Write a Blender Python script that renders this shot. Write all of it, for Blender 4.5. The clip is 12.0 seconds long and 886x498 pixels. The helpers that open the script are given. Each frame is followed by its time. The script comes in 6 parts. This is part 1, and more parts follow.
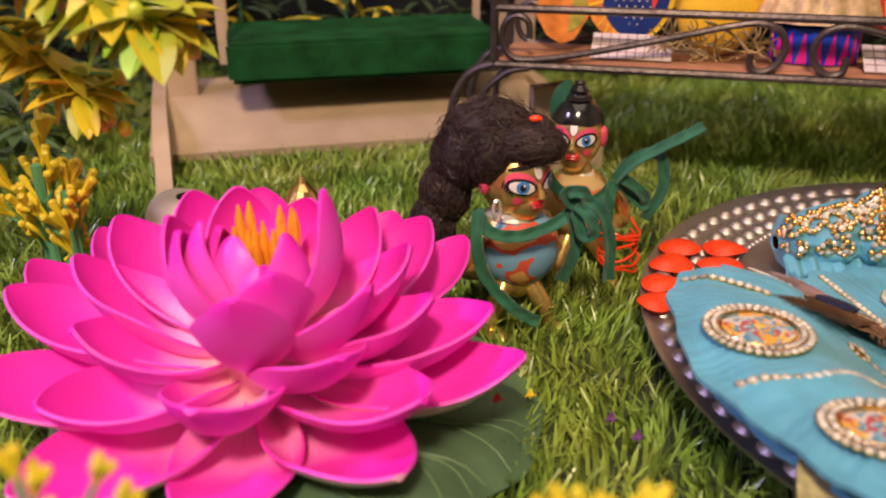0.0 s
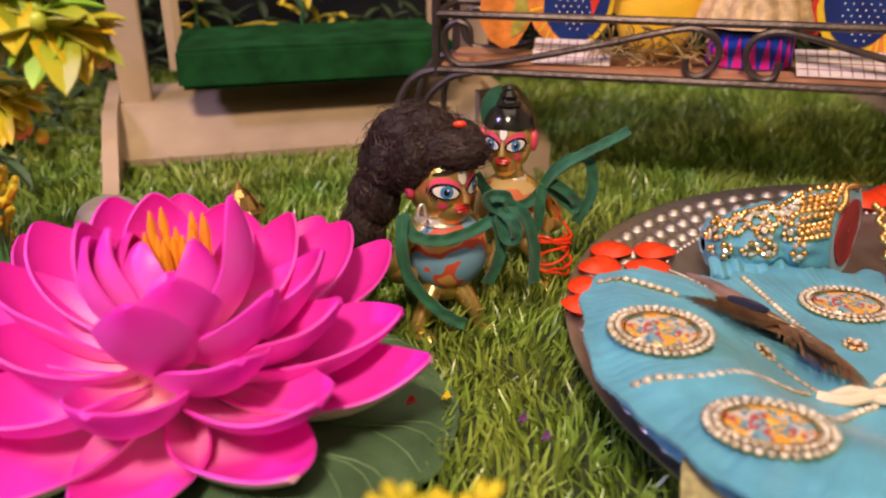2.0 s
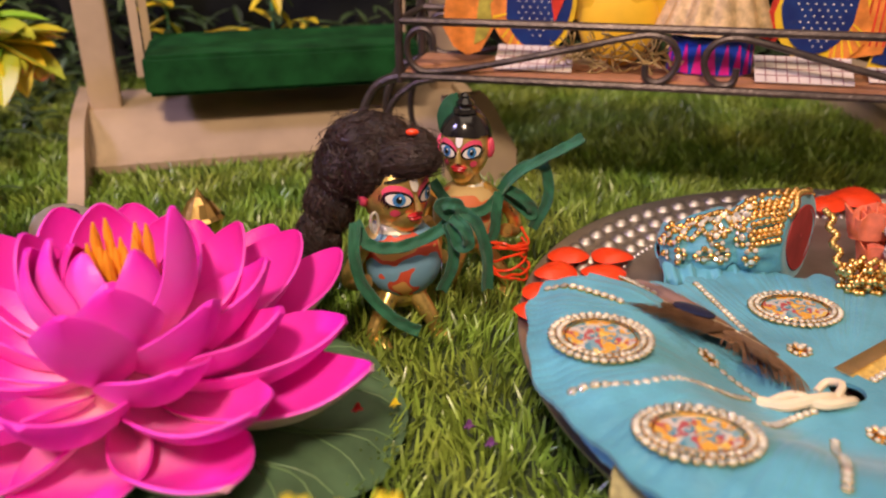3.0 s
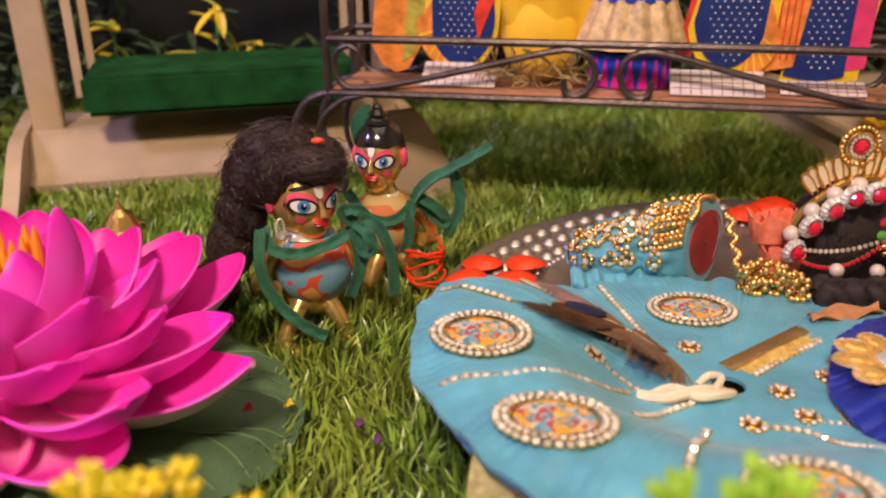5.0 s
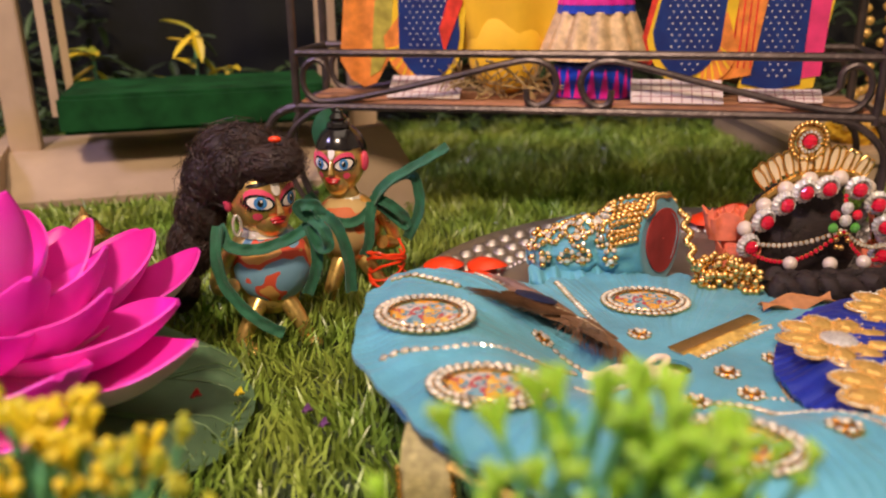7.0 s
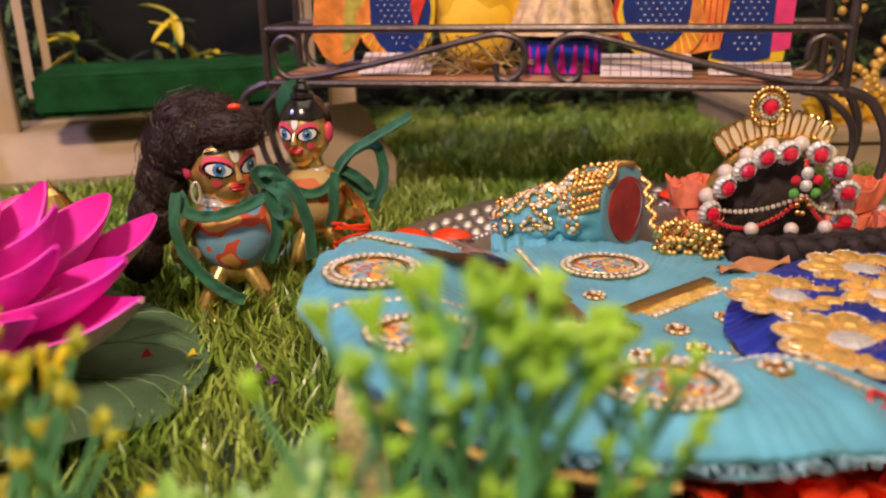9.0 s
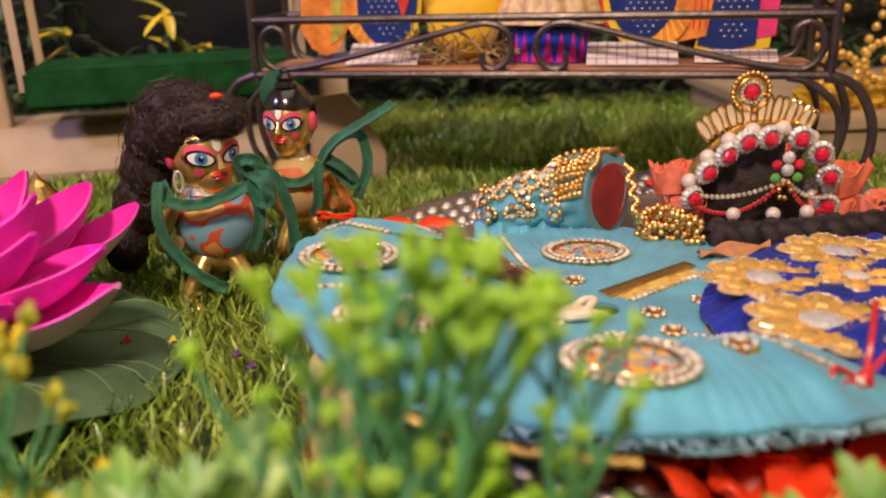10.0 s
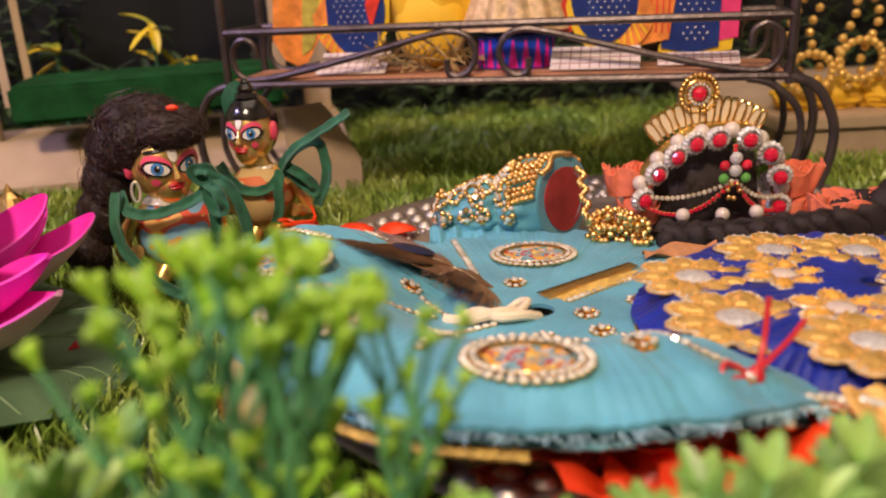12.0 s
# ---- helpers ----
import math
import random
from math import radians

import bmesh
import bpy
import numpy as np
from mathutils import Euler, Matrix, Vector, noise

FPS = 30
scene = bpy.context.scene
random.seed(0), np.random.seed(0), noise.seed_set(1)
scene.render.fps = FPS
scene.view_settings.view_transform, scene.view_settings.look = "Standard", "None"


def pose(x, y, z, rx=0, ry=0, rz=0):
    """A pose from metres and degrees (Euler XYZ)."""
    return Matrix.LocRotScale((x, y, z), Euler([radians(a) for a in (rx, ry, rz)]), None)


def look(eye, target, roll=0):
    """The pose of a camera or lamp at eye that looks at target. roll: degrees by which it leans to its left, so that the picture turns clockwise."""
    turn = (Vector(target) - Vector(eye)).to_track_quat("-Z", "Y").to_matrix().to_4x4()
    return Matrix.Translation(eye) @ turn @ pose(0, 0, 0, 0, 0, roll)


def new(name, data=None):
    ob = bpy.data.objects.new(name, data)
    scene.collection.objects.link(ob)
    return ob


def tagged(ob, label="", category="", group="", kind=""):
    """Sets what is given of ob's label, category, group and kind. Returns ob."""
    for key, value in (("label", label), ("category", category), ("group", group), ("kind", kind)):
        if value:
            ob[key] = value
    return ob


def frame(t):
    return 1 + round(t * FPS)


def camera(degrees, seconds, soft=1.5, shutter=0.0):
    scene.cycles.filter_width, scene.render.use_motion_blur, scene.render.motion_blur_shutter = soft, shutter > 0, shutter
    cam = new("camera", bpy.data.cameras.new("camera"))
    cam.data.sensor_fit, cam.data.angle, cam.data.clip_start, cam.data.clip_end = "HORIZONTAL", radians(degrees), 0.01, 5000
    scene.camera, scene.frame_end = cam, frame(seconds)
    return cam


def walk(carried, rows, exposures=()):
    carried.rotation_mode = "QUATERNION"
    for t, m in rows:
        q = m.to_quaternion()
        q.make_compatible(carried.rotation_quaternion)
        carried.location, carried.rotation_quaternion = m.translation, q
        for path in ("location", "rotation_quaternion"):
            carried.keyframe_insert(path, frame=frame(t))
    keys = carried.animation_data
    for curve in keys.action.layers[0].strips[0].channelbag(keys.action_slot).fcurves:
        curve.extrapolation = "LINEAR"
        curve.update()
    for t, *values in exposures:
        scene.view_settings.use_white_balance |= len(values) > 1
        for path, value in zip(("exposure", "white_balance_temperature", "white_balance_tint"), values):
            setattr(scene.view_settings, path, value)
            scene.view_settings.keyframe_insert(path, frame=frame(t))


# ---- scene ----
cam = camera(57.6, 12.0, soft=2.1)
METRES, EYE, TILT, LEAN, TURN = 0.18, 0.188, -25.0, 0.0, 0.0
ROWS = [
    (0.0, 0.0, 0.0, 0.0, 0.0, 0.0, -0.0),
    (0.5, 0.03, -0.0067, 0.0024, -0.18, 0.08, 0.16),
    (1.0, 0.0637, -0.0182, 0.0043, -0.4, 0.13, 0.22),
    (1.5, 0.1039, -0.0162, -0.0006, -0.6, 0.16, 0.3),
    (2.0, 0.1483, -0.0256, 0.0025, -0.8, 0.19, 0.39),
    (2.5, 0.1907, -0.0329, 0.0058, -1.05, 0.24, 0.51),
    (3.0, 0.2419, -0.0392, 0.0157, -1.34, 0.28, 0.68),
    (3.5, 0.2897, -0.05, 0.0137, -1.65, 0.42, 0.83),
    (5.5, 0.474, -0.0838, -0.08, -2.26, 3.43, 1.46),
    (6.0, 0.4928, -0.0853, -0.1094, -2.3, 4.39, 1.64),
    (6.5, 0.5144, -0.0898, -0.1447, -2.31, 5.19, 1.76),
    (8.5, 0.621, -0.0921, -0.2436, -2.17, 6.0, 1.9),
    (9.0, 0.6433, -0.088, -0.2637, -2.1, 5.73, 2.01),
    (9.5, 0.6687, -0.0888, -0.2806, -1.95, 5.56, 2.18),
    (10.0, 0.6985, -0.0935, -0.2901, -1.72, 5.51, 2.39),
    (10.5, 0.7418, -0.1043, -0.2931, -1.4, 5.54, 2.65),
    (11.0, 0.7836, -0.1085, -0.3012, -1.02, 5.66, 2.89),
    (11.5, 0.8216, -0.1112, -0.307, -0.63, 5.82, 3.03),
    (12.0, 0.8664, -0.128, -0.3071, -0.27, 6.06, 3.08),
]
walk(cam, [(t, pose(0, 0, EYE, TILT, LEAN, TURN) @ pose(METRES * x, METRES * y, METRES * z, 90 + pitch, roll, yaw)) for t, x, y, z, yaw, pitch, roll in ROWS])
cam.data.dof.use_dof, cam.data.dof.focus_distance, cam.data.dof.aperture_fstop = True, 0.36, 9.5

# ---- light ----
scene.view_settings.exposure = -0.36
world = bpy.data.worlds.new("room_air")
scene.world = world
world.use_nodes = True
world.node_tree.nodes["Background"].inputs[0].default_value = (0.62, 0.60, 0.72, 1)
world.node_tree.nodes["Background"].inputs[1].default_value = 0.30


def lamp(name, eye, target, size, watts, colour, label):
    data = bpy.data.lights.new(name, "AREA")
    data.shape, data.size, data.energy, data.color = "DISK" if size < 1 else "SQUARE", size, watts, colour
    ob = new(name, data)
    ob.matrix_world = look(eye, target)
    return tagged(ob, label, "lamp")


lamp("ceiling_lamp", (-0.12, -0.60, 1.15), (0.06, 0.35, 0.0), 0.20, 27, (1.0, 0.75, 0.55), "warm white ceiling lamp in front of the display")
# Broad overhead fill, added so metals and far grass don't go dark.
lamp("ceiling_panel", (0.1, 0.2, 2.2), (0.1, 0.201, 0.0), 1.8, 22, (1.0, 0.80, 0.62), "wide warm white fill light added overhead, out of view")
# Added violet fill from the left, for the purple tones on the petals.
lamp("side_lamp", (-0.75, 0.05, 0.75), (-0.02, 0.28, 0.03), 0.18, 7.5, (0.60, 0.50, 1.0), "unseen cool violet fill light added to tint the flower")


# ---- materials ----
def mat(name, base, rough=0.5, metal=0.0, vary=0.18, scale=60.0, bump=0.15, bump_scale=400.0, second=None, spec=0.5, sheen=0.0, island=0.0, objrand=0.0, trans=0.0, sss=0.0):
    """A surface with colour drift at a broad and a fine scale and a fine relief."""
    m = bpy.data.materials.new(name)
    m.use_nodes = True
    nt = m.node_tree
    b = nt.nodes["Principled BSDF"]
    tc = nt.nodes.new("ShaderNodeTexCoord")
    n1 = nt.nodes.new("ShaderNodeTexNoise")
    n1.inputs["Scale"].default_value, n1.inputs["Detail"].default_value = scale, 5
    nt.links.new(tc.outputs["Object"], n1.inputs["Vector"])
    ramp = nt.nodes.new("ShaderNodeMapRange")
    ramp.inputs[1].default_value, ramp.inputs[2].default_value = 0.32, 0.68
    nt.links.new(n1.outputs[0], ramp.inputs[0])
    mix = nt.nodes.new("ShaderNodeMix")
    mix.data_type = "RGBA"
    lo = second or tuple(c * (1 - vary) for c in base)
    hi = base if second else tuple(min(1, c * (1 + vary)) for c in base)
    mix.inputs[6].default_value, mix.inputs[7].default_value = (*lo, 1), (*hi, 1)
    nt.links.new(ramp.outputs[0], mix.inputs[0])
    out = mix.outputs[2]
    if island or objrand:
        src = nt.nodes.new("ShaderNodeNewGeometry").outputs["Random Per Island"] if island else nt.nodes.new("ShaderNodeObjectInfo").outputs["Random"]
        rng = nt.nodes.new("ShaderNodeMapRange")
        amount = island or objrand
        rng.inputs[3].default_value, rng.inputs[4].default_value = 1 - amount, 1 + amount
        nt.links.new(src, rng.inputs[0])
        hsv = nt.nodes.new("ShaderNodeHueSaturation")
        nt.links.new(rng.outputs[0], hsv.inputs["Value"])
        nt.links.new(out, hsv.inputs["Color"])
        out = hsv.outputs[0]
    nt.links.new(out, b.inputs["Base Color"])
    n2 = nt.nodes.new("ShaderNodeTexNoise")
    n2.inputs["Scale"].default_value, n2.inputs["Detail"].default_value = bump_scale, 4
    nt.links.new(tc.outputs["Object"], n2.inputs["Vector"])
    if bump:
        bp = nt.nodes.new("ShaderNodeBump")
        bp.inputs["Strength"].default_value, bp.inputs["Distance"].default_value = bump, 0.001
        nt.links.new(n2.outputs[0], bp.inputs["Height"])
        nt.links.new(bp.outputs[0], b.inputs["Normal"])
    rr = nt.nodes.new("ShaderNodeMapRange")
    rr.inputs[3].default_value, rr.inputs[4].default_value = max(0.02, rough - 0.08), min(1, rough + 0.08)
    nt.links.new(n2.outputs[0], rr.inputs[0])
    nt.links.new(rr.outputs[0], b.inputs["Roughness"])
    b.inputs["Metallic"].default_value = metal
    b.inputs["Specular IOR Level"].default_value = spec
    b.inputs["Sheen Weight"].default_value = sheen
    b.inputs["Transmission Weight"].default_value = trans
    if sss:
        b.inputs["Subsurface Weight"].default_value = sss
        b.inputs["Subsurface Radius"].default_value = (0.004, 0.002, 0.003)
    return m


def petal_mat(name, stops, rough=0.42):
    """Dyed foam: colour runs along the petal, from its root (UV y 0) to its tip (1)."""
    m = mat(name, (0.8, 0.1, 0.5), rough, bump=0.12, bump_scale=900)
    nt = m.node_tree
    b = nt.nodes["Principled BSDF"]
    uv = nt.nodes.new("ShaderNodeTexCoord")
    sep = nt.nodes.new("ShaderNodeSeparateXYZ")
    nt.links.new(uv.outputs["UV"], sep.inputs[0])
    noi = nt.nodes.new("ShaderNodeTexNoise")
    noi.inputs["Scale"].default_value = 45
    nt.links.new(uv.outputs["Object"], noi.inputs["Vector"])
    add = nt.nodes.new("ShaderNodeMath")
    add.operation = "MULTIPLY_ADD"
    add.inputs[1].default_value = 0.30
    nt.links.new(noi.outputs[0], add.inputs[0])
    nt.links.new(sep.outputs[1], add.inputs[2])
    sub = nt.nodes.new("ShaderNodeMath")
    sub.operation = "SUBTRACT"
    sub.inputs[1].default_value = 0.15
    nt.links.new(add.outputs[0], sub.inputs[0])
    cr = nt.nodes.new("ShaderNodeValToRGB")
    for i, (p, c) in enumerate(stops):
        e = cr.color_ramp.elements[i] if i < 2 else cr.color_ramp.elements.new(p)
        e.position, e.color = p, (*c, 1)
    nt.links.new(sub.outputs[0], cr.inputs[0])
    nt.links.new(cr.outputs[0], b.inputs["Base Color"])
    b.inputs["Subsurface Weight"].default_value = 0.15
    b.inputs["Subsurface Radius"].default_value = (0.006, 0.002, 0.004)
    return m


M_MAT = mat("mat_backing", (0.035, 0.055, 0.02), 0.9, bump=0.4)
M_GRASS = mat("plastic_grass", (0.17, 0.32, 0.045), 0.34, second=(0.31, 0.37, 0.065), scale=14, bump=0, island=0.45, spec=0.6)
M_PETAL = petal_mat("petal_pink", [(0.0, (0.95, 0.62, 0.60)), (0.15, (0.94, 0.33, 0.64)), (0.38, (0.88, 0.05, 0.56)), (1.0, (0.82, 0.010, 0.46))])
M_PETALBACK = petal_mat("petal_back", [(0.0, (0.86, 0.50, 0.50)), (0.3, (0.90, 0.16, 0.68)), (0.8, (0.82, 0.028, 0.56)), (1.0, (0.80, 0.018, 0.50))])
M_PETALPALE = petal_mat("petal_pale_back", [(0.0, (0.78, 0.72, 0.52)), (0.5, (0.82, 0.62, 0.62)), (1.0, (0.84, 0.40, 0.60))])
M_PETALEDGE = mat("petal_edge", (0.83, 0.05, 0.54), 0.5)
M_STAMEN = mat("stamen_foam", (0.90, 0.33, 0.02), 0.55)
M_WHITEWOOD = mat("cream_paint", (0.49, 0.36, 0.235), 0.55, vary=0.12, scale=25, bump=0.12, bump_scale=120)
M_VELVET = mat("green_velvet", (0.009, 0.065, 0.016), 0.9, vary=0.4, scale=45, bump=0.3, bump_scale=900, spec=0.15)
M_RIBBON = mat("green_tape", (0.010, 0.11, 0.055), 0.7, vary=0.25, scale=150, bump=0.4, bump_scale=1500, sheen=0.3)
M_IRON = mat("black_iron", (0.085, 0.065, 0.062), 0.38, metal=0.6, vary=0.3, bump=0.3, bump_scale=350)
M_PLANK = mat("brown_plank", (0.42, 0.20, 0.11), 0.55, vary=0.3, scale=40)
M_STEEL = mat("silver_plate", (0.55, 0.50, 0.47), 0.46, metal=1.0, vary=0.1, bump=0.12, bump_scale=500)
M_GOLD = mat("gold_bead", (0.85, 0.56, 0.20), 0.22, metal=1.0, vary=0.12, bump=0.05)
M_BRASS = mat("brass", (0.78, 0.52, 0.17), 0.30, metal=0.8, vary=0.35, scale=130, bump=0.1)
M_STONE = mat("cut_glass", (0.94, 0.85, 0.74), 0.10, metal=0.55, vary=0.18, scale=300, bump=0, objrand=0.35)
M_CLEAR = mat("clear_glass_beads", (0.92, 0.88, 0.84), 0.12, metal=0.45, vary=0.35, scale=900, bump=0.6, bump_scale=1600)
M_RUBY = mat("red_glass", (0.62, 0.01, 0.04), 0.10, vary=0.3, bump=0, spec=0.9)
M_PEARL = mat("pearl", (0.60, 0.51, 0.44), 0.22, vary=0.06, bump=0, spec=0.7)
M_BLUE = mat("sky_blue_silk", (0.095, 0.345, 0.465), 0.5, vary=0.2, scale=50, bump=0.4, bump_scale=700, sheen=0.2)
M_NAVY = mat("royal_blue_silk", (0.006, 0.020, 0.26), 0.42, vary=0.3, scale=60, bump=0.3, bump_scale=600, sheen=0.05)
M_RED = mat("red_petal_plastic", (0.85, 0.055, 0.012), 0.35, vary=0.15, bump=0.15)
M_CORAL = mat("coral_ribbon", (0.88, 0.22, 0.12), 0.5, vary=0.2, scale=150)
M_LINING = mat("maroon_lining", (0.36, 0.035, 0.035), 0.8, vary=0.25)
M_HAIR = mat("black_wool", (0.019, 0.010, 0.010), 0.7, vary=0.4, scale=200, bump=0.6, bump_scale=1200)
M_BLACK = mat("black_enamel", (0.012, 0.010, 0.010), 0.16, vary=0.2, bump=0, spec=0.7)
M_PINK = mat("pink_enamel", (0.75, 0.08, 0.16), 0.4, vary=0.15)
M_WHITE = mat("white_enamel", (0.82, 0.76, 0.70), 0.4, vary=0.08)
M_IRIS = mat("blue_enamel", (0.06, 0.22, 0.50), 0.25, vary=0.2)
M_REDLIP = mat("red_enamel", (0.55, 0.02, 0.03), 0.3)
M_PAD = mat("pad_green", (0.095, 0.175, 0.095), 0.48, vary=0.3, scale=40, bump=0.35, bump_scale=180)
M_PADVEIN = mat("pad_vein", (0.16, 0.27, 0.12), 0.5)
M_PLANT = mat("plastic_leaf", (0.24, 0.50, 0.035), 0.42, second=(0.38, 0.62, 0.06), scale=50, bump=0.1, island=0.3, sss=0.1)
M_STEM = mat("plastic_stem", (0.11, 0.33, 0.15), 0.45, vary=0.25, sss=0.1)
M_YELLOW = mat("yellow_leaf", (0.82, 0.56, 0.02), 0.45, second=(0.66, 0.58, 0.03), scale=45, bump=0.1, island=0.2, sss=0.1)
M_FROND = mat("plastic_frond", (0.14, 0.33, 0.08), 0.42, second=(0.30, 0.45, 0.10), scale=60, bump=0.1, island=0.3, sss=0.1)
M_YGREEN = mat("yellow_green_leaf", (0.34, 0.46, 0.04), 0.4, second=(0.62, 0.48, 0.02), scale=35, bump=0.1, island=0.25, sss=0.1)
M_DARKLEAF = mat("dark_leaf", (0.045, 0.085, 0.025), 0.5, vary=0.3, island=0.4)
M_CREAM = mat("cream_cord", (0.80, 0.66, 0.46), 0.6, vary=0.12, bump=0.4)
M_GOLDCLOTH = mat("gold_lace", (0.76, 0.46, 0.13), 0.34, metal=0.40, vary=0.3, scale=250, bump=0.7, bump_scale=1500)
M_BRAID = mat("gold_braid", (0.86, 0.54, 0.14), 0.42, metal=0.25, vary=0.3, scale=400, bump=0.8, bump_scale=1300)
M_BARB = mat("feather_barb", (0.22, 0.12, 0.065), 0.45, vary=0.35, scale=120, spec=0.6)
M_BARBBLUE = mat("feather_eye", (0.012, 0.018, 0.055), 0.35, vary=0.3)
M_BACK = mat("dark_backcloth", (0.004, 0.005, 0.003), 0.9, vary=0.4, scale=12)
M_ROOM = mat("room_plaster", (0.72, 0.66, 0.58), 0.8, vary=0.06, scale=4, bump_scale=60)


# ---- building helpers ----
class Geo:
    """Collects faces for one mesh."""

    def __init__(self):
        self.v, self.f, self.m, self.uv = [], [], [], {}

    def add(self, vs, fs, mi=0):
        o = len(self.v)
        self.v += [tuple(p) for p in vs]
        self.f += [tuple(o + i for i in f) for f in fs]
        self.m += [mi] * len(fs)
        return o

    def tube(self, pts, r, n=7, mi=0, flat=1.0):
        pts = [Vector(p) for p in pts]
        rs = r if isinstance(r, (list, tuple)) else [r] * len(pts)
        vs, fs, ref = [], [], None
        for i, p in enumerate(pts):
            d = (pts[min(i + 1, len(pts) - 1)] - pts[max(i - 1, 0)]).normalized()
            if ref is None:
                ref = Vector((0, 0, 1)) if abs(d.z) < 0.9 else Vector((1, 0, 0))
            a = d.cross(ref).normalized()
            b = a.cross(d).normalized()
            ref = b
            for k in range(n):
                t = 2 * math.pi * k / n
                vs.append(p + (a * math.cos(t) + b * (math.sin(t) * flat)) * rs[i])
        for i in range(len(pts) - 1):
            for k in range(n):
                k2 = (k + 1) % n
                fs.append((i * n + k, i * n + k2, (i + 1) * n + k2, (i + 1) * n + k))
        fs.append(tuple(range(n - 1, -1, -1)))
        fs.append(tuple((len(pts) - 1) * n + k for k in range(n)))
        self.add(vs, fs, mi)

    def ball(self, c, r, n=10, m=7, mi=0, rot=None, lo=0.0, hi=1.0):
        r = r if isinstance(r, (list, tuple)) else (r, r, r)
        vs, fs = [], []
        for i in range(m + 1):
            th = math.pi * (lo + (hi - lo) * i / m)
            for k in range(n):
                ph = 2 * math.pi * k / n
                p = Vector((r[0] * math.sin(th) * math.cos(ph), r[1] * math.sin(th) * math.sin(ph), r[2] * math.cos(th)))
                vs.append(Vector(c) + (rot @ p if rot else p))
        for i in range(m):
            for k in range(n):
                k2 = (k + 1) % n
                fs.append((i * n + k, (i + 1) * n + k, (i + 1) * n + k2, i * n + k2))
        self.add(vs, fs, mi)

    def lathe(self, prof, n=32, mi=0, c=(0, 0, 0), sx=1.0, sy=1.0):
        vs = [(c[0] + r * sx * math.cos(2 * math.pi * k / n), c[1] + r * sy * math.sin(2 * math.pi * k / n), c[2] + z) for r, z in prof for k in range(n)]
        fs = [(i * n + k, i * n + (k + 1) % n, (i + 1) * n + (k + 1) % n, (i + 1) * n + k) for i in range(len(prof) - 1) for k in range(n)]
        self.add(vs, fs, mi)

    def box(self, c, s, mi=0, bevel=0.001, rot=None):
        bm = bmesh.new()
        bmesh.ops.create_cube(bm, size=1)
        bmesh.ops.scale(bm, vec=s, verts=bm.verts)
        bmesh.ops.bevel(bm, geom=bm.edges[:], offset=bevel, segments=2, affect="EDGES")
        bm.verts.index_update()
        self.add([Vector(c) + (rot @ v.co if rot else v.co) for v in bm.verts], [[v.index for v in f.verts] for f in bm.faces], mi)
        bm.free()

    def sheet(self, fn, nu, nv, thick, mi=0, mi_back=None, mi_edge=None, uv=False):
        """A closed sheet of real thickness over fn(u, v), u and v from 0 to 1; its front faces the cross product of the u and v ways."""
        p = np.array([[tuple(fn(i / nu, j / nv)) for j in range(nv + 1)] for i in range(nu + 1)], float)
        nrm = np.cross(np.gradient(p, axis=0), np.gradient(p, axis=1))
        nrm /= np.maximum(np.linalg.norm(nrm, axis=2, keepdims=True), 1e-12)
        th = thick if np.isscalar(thick) else np.array([[thick(i / nu, j / nv) for j in range(nv + 1)] for i in range(nu + 1)])[..., None]
        q = p - nrm * th
        w = nv + 1
        n = (nu + 1) * w
        top = [(i * w + j, (i + 1) * w + j, (i + 1) * w + j + 1, i * w + j + 1) for i in range(nu) for j in range(nv)]
        back = [tuple(n + k for k in reversed(f)) for f in top]
        ring = [i * w for i in range(nu, 0, -1)] + [j for j in range(nv)] + [i * w + nv for i in range(nu)] + [nu * w + j for j in range(nv, 0, -1)]
        edge = [(ring[k], ring[(k + 1) % len(ring)], n + ring[(k + 1) % len(ring)], n + ring[k]) for k in range(len(ring))]
        o = self.add(np.concatenate([p.reshape(-1, 3), q.reshape(-1, 3)]).tolist(), top, mi)
        if uv:
            for i in range(nu + 1):
                for j in range(w):
                    self.uv[o + i * w + j] = self.uv[o + n + i * w + j] = (i / nu, j / nv)
        for fs, k in ((back, mi_back), (edge, mi_edge)):
            self.f += [tuple(o + i for i in f) for f in fs]
            self.m += [mi if k is None else k] * len(fs)

    def mesh(self, name, mats, smooth=True):
        me = bpy.data.meshes.new(name)
        me.from_pydata(self.v, [], self.f)
        for m in mats:
            me.materials.append(m)
        me.polygons.foreach_set("material_index", self.m)
        me.polygons.foreach_set("use_smooth", [smooth] * len(self.f))
        if self.uv:
            lay = me.uv_layers.new(name="UVMap")
            for lp, d in zip(me.loops, lay.data):
                d.uv = self.uv.get(lp.vertex_index, (0, 0))
        me.update()
        if smooth:
            me.set_sharp_from_angle(angle=radians(40))
        return me

    def ob(self, name, mats, parent=None, label="", category="", group="", kind="", smooth=True):
        o = new(name, self.mesh(name, mats if isinstance(mats, (list, tuple)) else [mats], smooth))
        o.parent = parent
        return tagged(o, label, category, group, kind)


def thing(name, label, category, m=None, group="", kind=""):
    e = new(name)
    e.empty_display_size = 0.01
    e.matrix_world = m or Matrix()
    return tagged(e, label, category, group, kind)


def place(name, me, parent, m, label=""):
    o = new(name, me)
    o.parent = parent
    o.matrix_basis = m
    return tagged(o, label)


